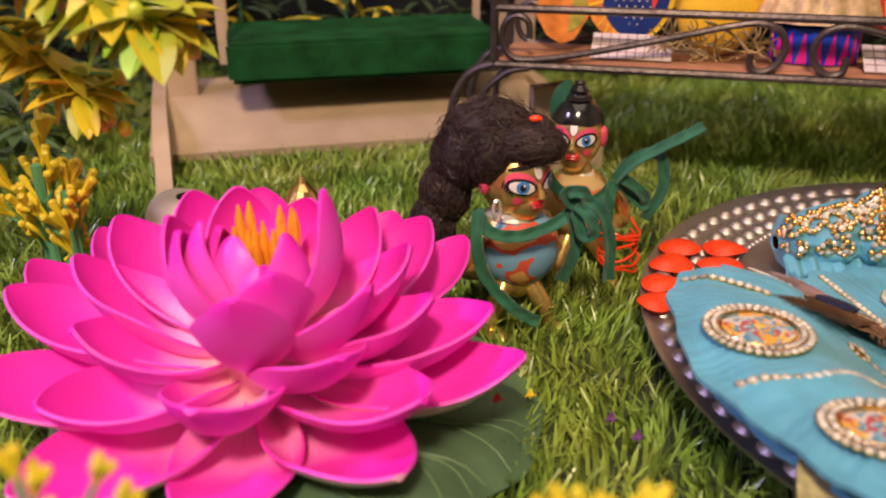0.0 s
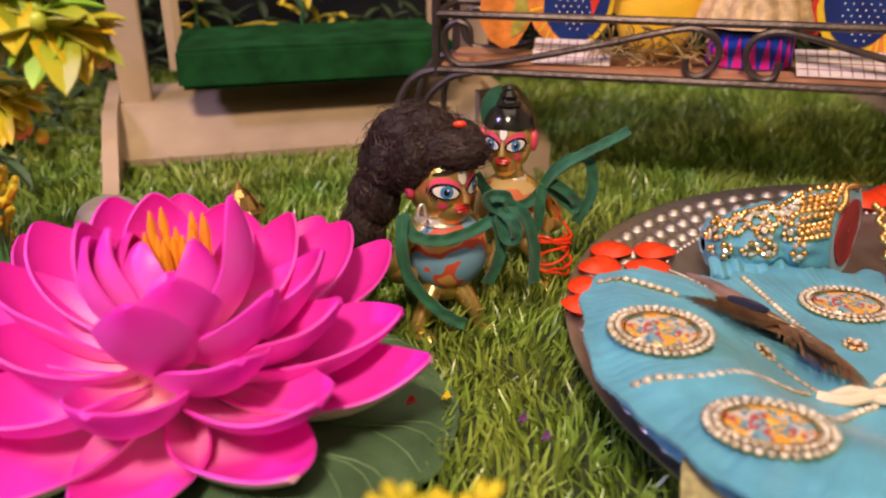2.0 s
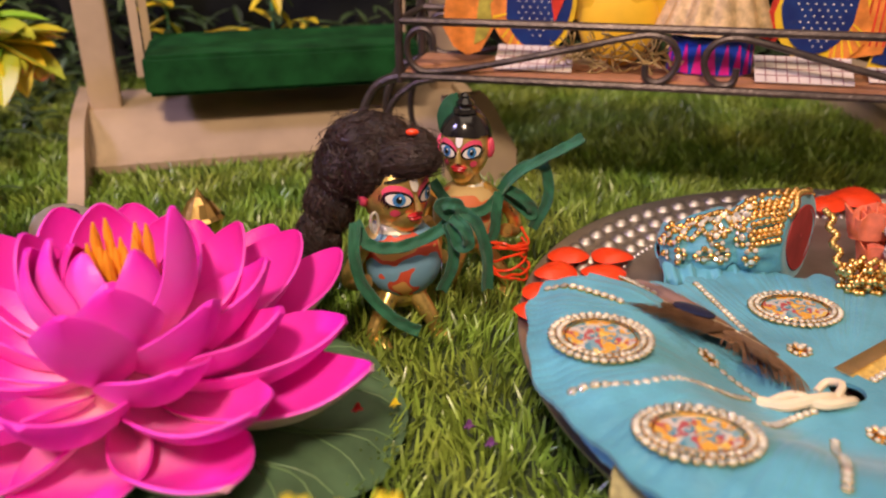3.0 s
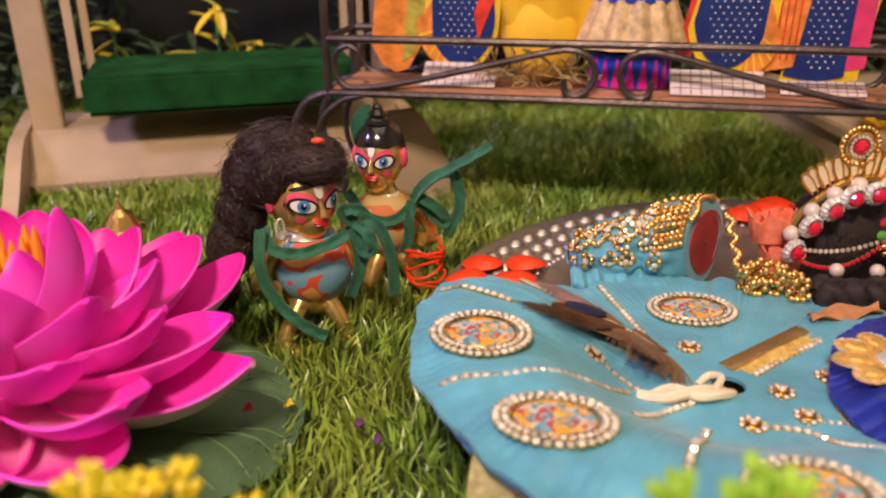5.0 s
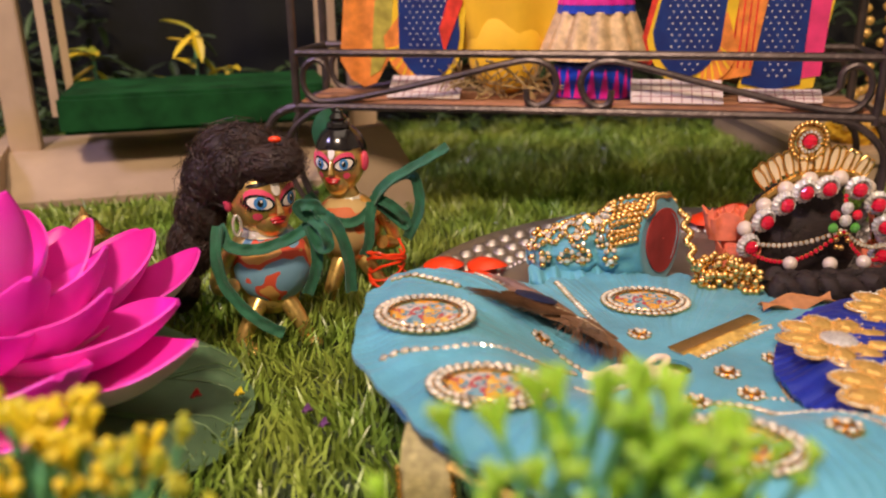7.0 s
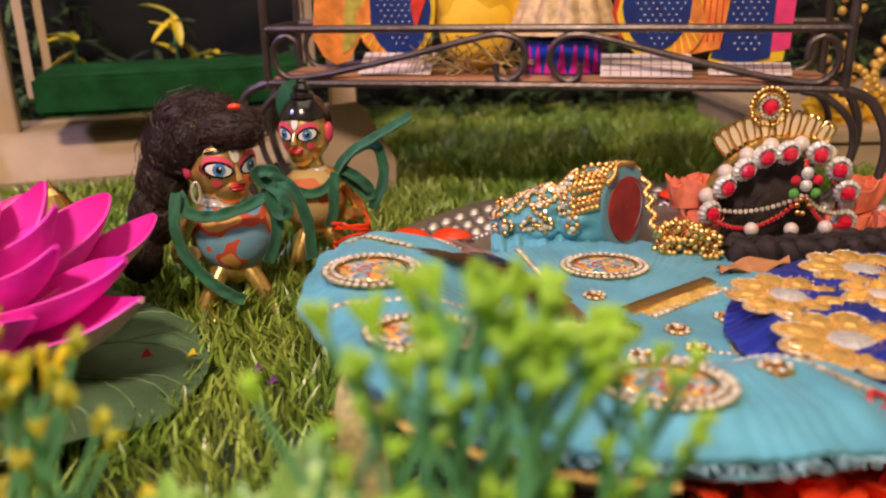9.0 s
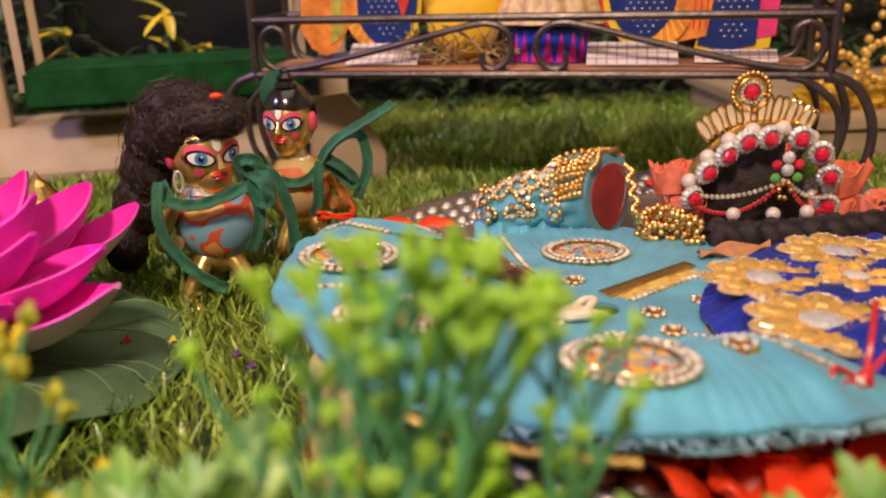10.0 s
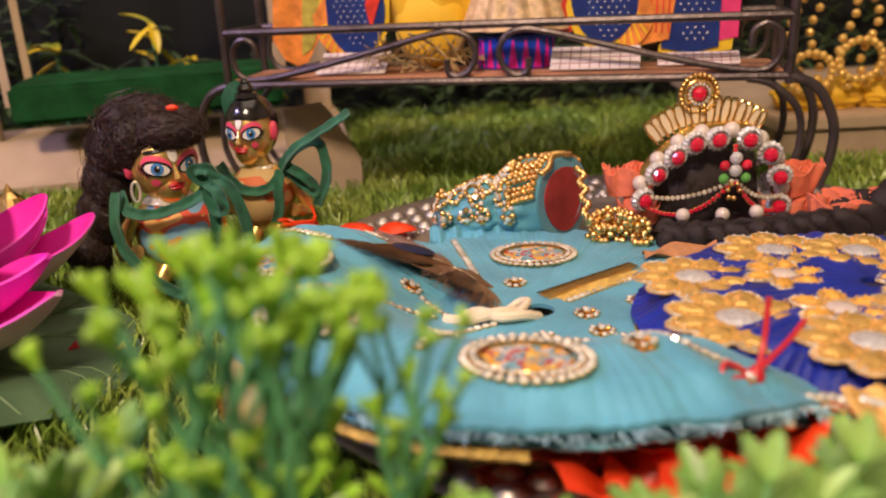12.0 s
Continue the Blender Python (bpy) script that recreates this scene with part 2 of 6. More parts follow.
def spline(pts, n=6):
    """A smooth line through the points."""
    pts = [Vector(p) for p in pts]
    out = []
    for i in range(len(pts) - 1):
        a, b, c, d = pts[max(i - 1, 0)], pts[i], pts[i + 1], pts[min(i + 2, len(pts) - 1)]
        for k in range(n):
            t = k / n
            out.append(0.5 * ((2 * b) + (c - a) * t + (2 * a - 5 * b + 4 * c - d) * t * t + (3 * b - a - 3 * c + d) * t ** 3))
    return out + [pts[-1]]


def smooth01(a, b, x):
    t = min(1, max(0, (x - a) / (b - a)))
    return t * t * (3 - 2 * t)


def band(g, pts, width, thick, up=(0, 0, 1), mi=0, n=6, twist=0.0):
    """A flat tape along a smooth line; up is the way its face looks."""
    line = spline(pts, n)
    up = Vector(up)

    def fn(u, v):
        i = min(int(round(v * (len(line) - 1))), len(line) - 1)
        d = (line[min(i + 1, len(line) - 1)] - line[max(i - 1, 0)]).normalized()
        side = d.cross(up).normalized()
        if twist:
            side = Matrix.Rotation(twist * v, 3, d) @ side
        return line[i] + side * (u - 0.5) * width
    g.sheet(fn, 3, len(line) - 1, thick, mi)


# ---- structure ----
GZ = 0.003
g = Geo()
g.box((0.1, 0.3, -0.02), (3.4, 3.4, 0.04), 0, 0.002)
tagged(g.ob("ground", M_MAT, kind="structure"), "dark green backing of an artificial grass mat", "ground")
for nm, c, s in (("wall_north", (0.1, 2.05, 1.1), (3.5, 0.1, 2.3)), ("wall_south", (0.1, -1.45, 1.1), (3.5, 0.1, 2.3)), ("wall_west", (-1.65, 0.3, 1.1), (0.1, 3.4, 2.3)), ("wall_east", (1.85, 0.3, 1.1), (0.1, 3.4, 2.3)), ("ceiling", (0.1, 0.3, 2.3), (3.6, 3.6, 0.1))):
    g = Geo()
    g.box(c, s, 0, 0.004)
    tagged(g.ob(nm, M_ROOM, kind="structure"), "plain plastered room " + nm.split("_")[0], nm.split("_")[0])
# near-black, slightly wavy sheet across the back of the display
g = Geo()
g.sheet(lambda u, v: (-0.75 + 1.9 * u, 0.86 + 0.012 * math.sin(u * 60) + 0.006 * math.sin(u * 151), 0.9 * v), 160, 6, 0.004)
tagged(g.ob("backdrop", M_BACK, kind="structure"), "near-black wavy sheet closing off the view behind the display", "backdrop")


def grass_field():
    rng = np.random.default_rng(4)
    n = 120000
    x, y = rng.uniform(-0.50, 0.62, n), rng.uniform(0.0, 0.84, n)
    keep = (np.hypot(x - 0.2584, y - 0.2735) > 0.156) & (np.hypot(x + 0.055, y - 0.24) > 0.066) & (y > 0.05 - 0.2 * (x < -0.1))
    x, y = x[keep], y[keep]
    n = len(x)
    h = rng.uniform(0.009, 0.0165, n)
    w = rng.uniform(0.00055, 0.00105, n)
    a = rng.uniform(0, 2 * np.pi, n)
    clump = 2.2 * np.sin(x * 61 + 3 * np.sin(y * 47)) + 2.0 * np.cos(y * 73 + 2 * np.sin(x * 39))
    la = clump + rng.normal(0, 0.9, n)
    lean = rng.uniform(0.05, 0.75, n) * h
    side = np.stack([np.cos(a), np.sin(a), np.zeros(n)], 1)
    way = np.stack([np.cos(la), np.sin(la), np.zeros(n)], 1)
    rows = []
    for t in (0.0, 0.55, 1.0):
        c = np.stack([x, y, np.zeros(n)], 1) + way * (lean * t * t)[:, None] + np.array([0, 0, 1.0]) * (h * t * (1 - 0.15 * t))[:, None]
        k = (w * (1.0, 0.85, 0.25)[(0.0, 0.55, 1.0).index(t)])[:, None]
        rows += [c - side * k, c + side * k]
    v = np.stack(rows, 1).reshape(-1, 3)
    q = np.array([[0, 1, 3, 2], [2, 3, 5, 4]])
    f = (np.arange(n)[:, None, None] * 6 + q[None]).reshape(-1, 4)
    me = bpy.data.meshes.new("artificial_grass")
    me.vertices.add(len(v))
    me.vertices.foreach_set("co", v.ravel())
    me.loops.add(f.size)
    me.loops.foreach_set("vertex_index", f.ravel())
    me.polygons.add(len(f))
    me.polygons.foreach_set("loop_start", np.arange(len(f)) * 4)
    me.materials.append(M_GRASS)
    me.update(calc_edges=True)
    tagged(new("artificial_grass", me), "bright green plastic grass blades of the mat", "grass", kind="stuff")


grass_field()


# ---- lotus flower ----
def petal(g, az, r0, z0, r1, z1, width, cup, tipcurl, belly=0.15, skew=0.0):
    """A cupped, pointed petal from its root at radius r0 to its tip at radius r1, in the way az (degrees)."""
    a = radians(az)
    out, side = Vector((math.cos(a), math.sin(a), 0)), Vector((-math.sin(a), math.cos(a), 0))
    root, tip = out * r0 + Vector((0, 0, z0)), out * r1 + Vector((0, 0, z1))
    axis = tip - root
    nrm = axis.cross(side).normalized()
    ph = random.Random(int(az * 13 + r1 * 9999)).uniform(0, 6)
    peak = 0.5172 ** 0.75 * 0.4828 ** 0.7

    def fn(u, q):
        v = 1 - (1 - q) ** 1.5
        f = (0.03 + 0.97 * v) ** 0.75 * max(0.0, 1 - v) ** 0.7 / peak
        s = (u - 0.5) * 2
        dip = -4 * v * (1 - v) * belly * axis.length
        p = root + axis * v + nrm * (dip + cup * s * s * f * (1 - 0.75 * v ** 3) + tipcurl * v ** 4)
        p += side * (s * f * width / 2 * (1 - 0.10 * s * s) + skew * v * v * width)
        return p + nrm * (0.0014 * math.sin(5 * v + ph) * s * f + 0.0007 * math.sin(9 * v + 2 * ph) * s * s * f)
    g.sheet(lambda u, v: fn(1 - u, v), 14, 22, lambda u, v: 0.0021 - 0.0011 * abs(2 * u - 1), 0, 1, 2, uv=True)


lotus = thing("lotus_flower", "large magenta pink foam lotus with orange stamens on a leaf", "flower", pose(-0.062, 0.238, 0.022))
# rings of petals from the outside in: (way, tip radius, tip height), root radius and height, width, cup, belly
LAYERS = [
    (((-15, 0.091, 0.027), (-54, 0.084, 0.020), (-90, 0.078, 0.012), (-126, 0.089, 0.016), (-161, 0.094, 0.029), (160, 0.097, 0.034), (131, 0.092, 0.035), (85, 0.080, 0.037), (62, 0.085, 0.038), (38, 0.091, 0.035)), 0.012, 0.005, 0.045, 0.013, 0.15),
    (((-3, 0.078, 0.037), (-42, 0.077, 0.034), (-95, 0.061, 0.034), (-140, 0.072, 0.026), (175, 0.088, 0.037), (146, 0.082, 0.044), (108, 0.074, 0.043), (43, 0.075, 0.045)), 0.011, 0.010, 0.042, 0.014, 0.16),
    (((-10, 0.060, 0.043), (-52, 0.053, 0.042), (-151, 0.058, 0.040), (176, 0.063, 0.048), (150, 0.064, 0.053), (101, 0.056, 0.056), (47, 0.053, 0.054), (12, 0.052, 0.051)), 0.010, 0.016, 0.037, 0.013, 0.17),
    (((-34, 0.046, 0.053), (-86, 0.045, 0.060), (128, 0.050, 0.059), (72, 0.040, 0.058)), 0.009, 0.020, 0.036, 0.013, 0.18),
    (((-66, 0.032, 0.062), (-168, 0.024, 0.062), (165, 0.030, 0.063), (112, 0.032, 0.065), (7, 0.024, 0.074)), 0.008, 0.024, 0.031, 0.012, 0.20),
    (((-160, 0.015, 0.066), (175, 0.011, 0.062), (-135, 0.007, 0.061), (-20, 0.013, 0.062), (-70, 0.011, 0.053)), 0.006, 0.027, 0.026, 0.012, 0.24),
]
for tips, r0, z0, wd, cup, belly in LAYERS:
    for az, r1, z1 in tips:
        g = Geo()
        rr = random.Random(az * 7 + int(r1 * 1000))
        petal(g, az, r0, z0, r1, z1, wd * rr.uniform(0.92, 1.06), cup * rr.uniform(0.8, 1.1), rr.uniform(-0.001, 0.003), belly, rr.uniform(-0.05, 0.05))
        g.ob("petal", [M_PETAL, M_PETALPALE if r0 > 0.0115 else M_PETALBACK, M_PETALEDGE], lotus)
for k in range(16):
    g = Geo()
    a, r = k * 2.4, 0.0025 + 0.0075 * math.sqrt((k + 0.5) / 16)
    b = Vector((math.cos(a) * r * 1.05 + 0.003, math.sin(a) * r * 0.8 + 0.007, 0.026))
    g.tube([b, b + Vector((0, 0, 0.020)), b + Vector((math.cos(a) * 0.001, math.sin(a) * 0.001, 0.032 + 0.004 * math.sin(k * 5))), b + Vector((math.cos(a) * 0.001, math.sin(a) * 0.001, 0.037 + 0.004 * math.sin(k * 5)))], [0.0018, 0.0020, 0.0016, 0.0004], 7)
    g.ob("stamen", M_STAMEN, lotus, "orange foam stamen")
g = Geo()
g.lathe([(0.0, 0.0), (0.018, 0.001), (0.016, 0.02), (0.010, 0.034), (0.0, 0.036)], 20)
g.ob("flower_base", M_PETALBACK, lotus)


def pad_point(r, a):
    edge = 0.088 * (1 + 0.035 * math.sin(3 * a + 0.6) + 0.02 * math.sin(7 * a + 2) + 0.012 * math.sin(13 * a))
    z = 0.019 + 0.005 * smooth01(0.3, 0.9, r) * math.sin(2.5 * a + 1.0) + 0.004 * math.sin(5 * a) * r * r - 0.008 * smooth01(0.85, 1, r)
    return Vector((-0.055 + r * edge * math.cos(a), 0.240 + r * edge * math.sin(a), z))


pad = thing("lily_pad", "dark green veined foam leaf lying under the lotus", "leaf")
g = Geo()
g.sheet(lambda u, v: pad_point(0.05 + 0.95 * u, 2 * math.pi * v * 0.985 + 2.2), 18, 90, 0.0012)
g.ob("leaf_blade", M_PAD, pad)
for k in range(13):
    a = 2.35 + k * 2 * math.pi * 0.96 / 13
    g = Geo()
    g.tube([pad_point(r, a + 0.05 * math.sin(9 * r)) + Vector((0, 0, 0.0004)) for r in np.linspace(0.3, 0.97, 10)], [0.0007 - 0.0005 * i / 9 for i in range(10)], 5)
    for s in (-1, 1):
        g.tube([pad_point(r, a + s * 0.16 * smooth01(0.55, 1.05, r)) + Vector((0, 0, 0.0003)) for r in np.linspace(0.55, 0.96, 7)], 0.0003, 4)
    g.ob("vein", M_PADVEIN, pad)


# ---- iron bench ----
bench = thing("iron_bench", "black wrought iron toy bench with scroll front and wooden floor", "bench", pose(0.03, 0.482, 0, 0, 0, -14.1))
BL, BD, ZT, ZB = 0.336, 0.056, 0.1175, 0.085


def rod(pts, r=0.0021, name="rod", n=6, sides=8):
    g = Geo()
    g.tube(spline(pts, n), r, sides)
    return g.ob(name, M_IRON, bench)


for y in (0.0, BD):
    for z in (ZT, ZB):
        rod([(0, y, z), (BL * 0.5, y, z + 0.0004), (BL, y, z)], 0.0024, "rail")
for x in (0.0, BL):
    for z in (ZT, ZB):
        rod([(x, 0, z), (x, BD, z)], 0.0021, "side_rail")
    for y in (0.0, BD):
        rod([(x, y, ZB - 0.004), (x, y, 0.26)], 0.0026, "upright")
        sgn = -1 if x == 0 else 1
        rod([(x, y, ZB), (x + sgn * 0.015, y, 0.078), (x + sgn * 0.025, y, 0.058), (x + sgn * 0.024, y, 0.035), (x + sgn * 0.016, y, 0.012), (x + sgn * 0.010, y, 0.0)], 0.0028, "leg", 8)
        rod([(x - sgn * 0.022, y, ZB - 0.001), (x - sgn * 0.008, y, 0.080), (x + sgn * 0.006, y, 0.066), (x + sgn * 0.008, y, 0.045), (x + sgn * 0.001, y, 0.028), (x - sgn * 0.006, y, 0.022), (x - sgn * 0.009, y, 0.030)], 0.0021, "leg_scroll", 8)
SCROLL = [(0.021, 0.101), (0.020, 0.110), (0.0135, 0.1135), (0.0065, 0.109), (0.005, 0.099), (0.010, 0.0905), (0.021, 0.0885), (0.05, 0.093), (0.10, 0.1045), (0.13, 0.112), (0.146, 0.1145), (0.1565, 0.111), (0.161, 0.102), (0.158, 0.093), (0.151, 0.0885), (0.1445, 0.0905), (0.1435, 0.098)]
for y in (0.0, BD):
    rod([(u, y, z) for u, z in SCROLL], 0.0020, "scroll")
    rod([(BL - u, y, z) for u, z in SCROLL], 0.0020, "scroll")
for k in range(3):
    g = Geo()
    g.box((BL / 2, 0.010 + k * 0.0180, ZB + 0.0018), (BL - 0.006, 0.0173, 0.004), 0, 0.0008)
    g.ob("floor_board", M_PLANK, bench)


# ---- toy swing ----
swing = thing("toy_swing", "cream painted wooden toy swing with a green velvet seat", "swing", pose(-0.168, 0.455, 0, 0, 0, 13))
g = Geo()
g.sheet(lambda u, v: (-0.016 + 0.290 * u, 0.078 + 0.125 * v, 0.012 + 0.024 * smooth01(0, 0.5, v)), 4, 16, 0.006)
g.ob("base_board", M_WHITEWOOD, swing)
for x in (0.0, 0.276):
    g = Geo()
    g.sheet(lambda u, v: (x - 0.005 + 0.010 * u - (0.016 * v if x == 0 else -0.004), (0.21 * v - 0.004) if x == 0 else (0.17 * v + 0.036), 0.010 + 0.030 * smooth01(0.0, 0.55, v)), 3, 20, lambda u, v: 0.010 + 0.028 * smooth01(0, 0.55, v))
    g.ob("foot", M_WHITEWOOD, swing)
    g = Geo()
    g.box((x + 0.006 * (1 if x == 0 else -1), 0.150, 0.135), (0.022, 0.014, 0.21), 0, 0.0012)
    g.ob("post", M_WHITEWOOD, swing)
g = Geo()
END = [(0.232, 0.0), (0.232, 0.064), (0.2586, 0.066), (0.2640, 0.060), (0.2825, 0.026), (0.2825, 0.0)]
g.add([(x, y, z) for y in (0.0, 0.010) for x, z in END], [tuple(range(6)), tuple(range(11, 5, -1))] + [(i, i + 6, (i + 1) % 6 + 6, (i + 1) % 6) for i in range(6)])
g.ob("end_board", M_WHITEWOOD, swing, smooth=False)
g = Geo()
g.box((0.138, 0.150, 0.245), (0.300, 0.016, 0.016), 0, 0.0015)
g.ob("top_bar", M_WHITEWOOD, swing)
g = Geo()
g.box((0.140, 0.135, 0.0695), (0.196, 0.095, 0.028), 0, 0.003)
g.ob("seat", M_VELVET, swing, "dark green velvet covered seat board")
for x in (0.040, 0.240):
    for y in (0.098, 0.172):
        g = Geo()
        g.sheet(lambda u, v: (x - 0.003 + 0.006 * u, y - 0.0, 0.068 + 0.172 * v), 2, 6, 0.002)
        g.ob("strap", M_WHITEWOOD, swing)


# ---- tray ----
PC = Vector((0.2584, 0.2735, 0.0))
tray = thing("silver_tray", "large round silver tray with an embossed rim on the grass", "tray", pose(PC.x, PC.y, 0.006))
g = Geo()
g.lathe([(0.0, 0.010), (0.06, 0.010), (0.125, 0.0097), (0.1355, 0.0100), (0.1385, 0.0118), (0.1415, 0.0122), (0.150, 0.0126), (0.162, 0.0136), (0.1725, 0.0150), (0.1748, 0.0162), (0.1763, 0.0160), (0.1763, 0.0148), (0.172, 0.0132), (0.150, 0.0110), (0.140, 0.0085), (0.12, 0.0075), (0.0, 0.0075)], 128)
g.ob("dish", M_STEEL, tray)
g = Geo()
g.lathe([(0.0048, -0.0004), (0.0046, 0.0006), (0.0036, 0.0016), (0.0030, 0.0034), (0.0016, 0.0043), (0.0, 0.0045)], 10)
boss = g.mesh("boss", [M_STEEL])
for r, z, off in ((0.1672, 0.0143, 0.0), (0.1568, 0.0131, 0.5), (0.1468, 0.0124, 0.0)):
    for k in range(92):
        a = (k + off) * 2 * math.pi / 92
        place("boss", boss, tray, pose(r * math.cos(a), r * math.sin(a), z, 0, 0, 360 * (k + off) / 92) @ Matrix.Diagonal((1, r / 0.1568, 0.6, 1)))
g = Geo()
g.ball((0, 0, 0), (0.0017, 0.0017, 0.0015), 8, 3, hi=0.5)
bead = g.mesh("rim_bead", [M_STEEL])
for k in range(200):
    a = k * 2 * math.pi / 200
    place("rim_bead", bead, tray, pose(0.1400 * math.cos(a), 0.1400 * math.sin(a), 0.0122))


# ---- sky blue dress ----
DC = Vector((0.193, 0.229))


def dress_z(x, y):
    d = Vector((x, y)) - DC
    r = d.length
    w = smooth01(-0.25, 0.45, (d.x * -0.75 + d.y * -0.66) / max(r, 1e-6))
    return 0.0265 + 0.0245 * smooth01(0.03, 0.085, r) * w - 0.004 * smooth01(0.100, 0.112, r) * w


def dress_point(r, a):
    x, y = DC.x + r * math.cos(a), DC.y + r * math.sin(a)
    return Vector((x, y, dress_z(x, y) + (0.00022 * math.sin(a * 130 + 4 * math.sin(a * 17)) + 0.0005 * math.sin(a * 23 + 3 * math.sin(a * 5))) * smooth01(0.02, 0.07, r)))


dress = thing("doll_dress", "round sky blue silk doll dress spread flat on the tray", "dress")
g = Geo()
g.sheet(lambda u, v: dress_point(0.006 + (0.109 - 0.020 * smooth01(0.25, 0.75, math.sin(-2 * math.pi * v)) + 0.0012 * math.sin(v * 70) + (0.003 * smooth01(0.2, 0.6, math.sin(-2 * math.pi * v)) + 0.0005) * math.sin(v * 190)) * u, -2 * math.pi * v), 34, 620, 0.0016)
g.ob("skirt", M_BLUE, dress)
g = Geo()
g.sheet(lambda u, v: dress_point(0.086 + 0.024 * u, math.pi + math.pi * 0.85 * v) - Vector((0, 0, 0.002 + 0.005 * u)), 8, 260, 0.0012)
g.ob("underskirt", M_BLUE, dress)
g = Geo()
fray = random.Random(21)
for k in range(260):
    a = math.pi * fray.uniform(1.30, 1.75)
    p = dress_point(0.1145, a)
    d = Vector((math.cos(a), math.sin(a), fray.uniform(-0.9, 0.4)))
    side = Vector((-math.sin(a), math.cos(a), 0)) * fray.uniform(-1, 1)
    g.tube([p, p + (d + side) * 0.0013, p + (d + side * 2.0) * 0.0024 - Vector((0, 0, 0.0006))], 0.00012, 3)
g.ob("frayed_edge", mat("frayed_silk", (0.40, 0.66, 0.78), 0.7), dress, "pale frayed silk edge", kind="stuff")


# ---- trimmings of the dress ----
def on_dress(x, y, add=0.001):
    return Vector((x, y, dress_z(x, y) + add))


def lie(x, y, add=0.001):
    """A pose on the dress, its z along the cloth's normal."""
    e = 0.003
    n = Vector(((dress_z(x - e, y) - dress_z(x + e, y)) / (2 * e), (dress_z(x, y - e) - dress_z(x, y + e)) / (2 * e), 1)).normalized()
    return Matrix.Translation(on_dress(x, y, add)) @ Vector((0, 0, 1)).rotation_difference(n).to_matrix().to_4x4()


def stone_mesh(r, name="stone", top=None):
    g = Geo()
    g.lathe([(0.55 * r, 0), (r * 1.02, 0.25 * r), (r * 1.05, 0.7 * r), (r * 0.92, 0.75 * r)], 8, 1)
    g.lathe([(r * 0.98, 0.6 * r), (r * 0.76, 0.98 * r), (r * 0.40, 1.15 * r), (0, 1.15 * r)], 8, 0)
    return g.mesh(name, [top or M_STONE, M_GOLD], False)


STONE, STONE_M, STONE_S = stone_mesh(0.0017), stone_mesh(0.00145), stone_mesh(0.0012)
STONE_RED = stone_mesh(0.0012, "red_stone", M_RUBY)
g = Geo()
g.ball((0, 0, 0), 0.0017, 8, 6)
BEAD = g.mesh("gold_bead", [M_GOLD])


def print_mat():
    m = mat("printed_enamel", (0.5, 0.3, 0.1), 0.25, bump=0)
    nt = m.node_tree
    vo = nt.nodes.new("ShaderNodeTexVoronoi")
    vo.inputs["Scale"].default_value = 300
    tc = nt.nodes.new("ShaderNodeTexCoord")
    wob = nt.nodes.new("ShaderNodeTexNoise")
    wob.inputs["Scale"].default_value = 160
    nt.links.new(tc.outputs["Object"], wob.inputs["Vector"])
    mx = nt.nodes.new("ShaderNodeVectorMath")
    mx.operation = "MULTIPLY_ADD"
    mx.inputs[1].default_value = (0.018, 0.018, 0.018)
    nt.links.new(wob.outputs[1], mx.inputs[0])
    nt.links.new(tc.outputs["Object"], mx.inputs[2])
    nt.links.new(mx.outputs[0], vo.inputs["Vector"])
    sep = nt.nodes.new("ShaderNodeSeparateColor")
    nt.links.new(vo.outputs["Color"], sep.inputs[0])
    cr = nt.nodes.new("ShaderNodeValToRGB")
    cr.color_ramp.interpolation = "CONSTANT"
    cols = [(0, (0.10, 0.26, 0.34)), (0.30, (0.70, 0.36, 0.06)), (0.45, (0.58, 0.51, 0.47)), (0.66, (0.42, 0.09, 0.10)), (0.74, (0.20, 0.36, 0.42)), (0.90, (0.74, 0.50, 0.12))]
    for i, (p, c) in enumerate(cols):
        e = cr.color_ramp.elements[i] if i < 2 else cr.color_ramp.elements.new(p)
        e.position, e.color = p, (*c, 1)
    nt.links.new(sep.outputs[0], cr.inputs[0])
    nt.links.new(cr.outputs[0], nt.nodes["Principled BSDF"].inputs["Base Color"])
    return m


M_PRINT = print_mat()


def medallion(x, y, rx, ry, turn, m=None):
    t = thing("medallion", "oval printed medallion ringed with clear rhinestones on the blue dress", "medallion", (m or lie(x, y, 0.0016)) @ pose(0, 0, 0, 0, 0, turn), "medallions of the dress")
    g = Geo()
    g.lathe([(0, 0.0010), (0.8, 0.0010), (1.0, 0.0006), (1.02, 0.0)], 36, 0, sx=rx - 0.002, sy=ry - 0.002)
    g.ob("printed_disc", M_PRINT, t)
    g = Geo()
    g.tube([((rx - 0.0046) * math.cos(a), (ry - 0.0046) * math.sin(a), 0.0012) for a in np.linspace(0, 2 * math.pi, 40)], 0.0004, 5)
    g.ob("gold_wire", M_GOLD, t)
    for me, inset, gap, z in ((STONE_M, 0.0, 0.0027, 0.0004), (STONE_S, 0.0025, 0.0022, 0.0010)):
        n = int(math.pi * (rx + ry - 2 * inset) / gap)
        for k in range(n):
            a = 2 * math.pi * (k + 0.5 * inset / 0.0025) / n
            place("stone", me, t, pose((rx - inset) * math.cos(a), (ry - inset) * math.sin(a), z))


medallion(0.1025, 0.2265, 0.0165, 0.0150, -8)
medallion(0.1190, 0.1745, 0.0170, 0.0125, -12)
medallion(0.1990, 0.2880, 0.0180, 0.0145, -3)
medallion(0.1780, 0.1405, 0.0165, 0.0125, -14)
medallion(0.1400, 0.2900, 0.0160, 0.0130, -30)


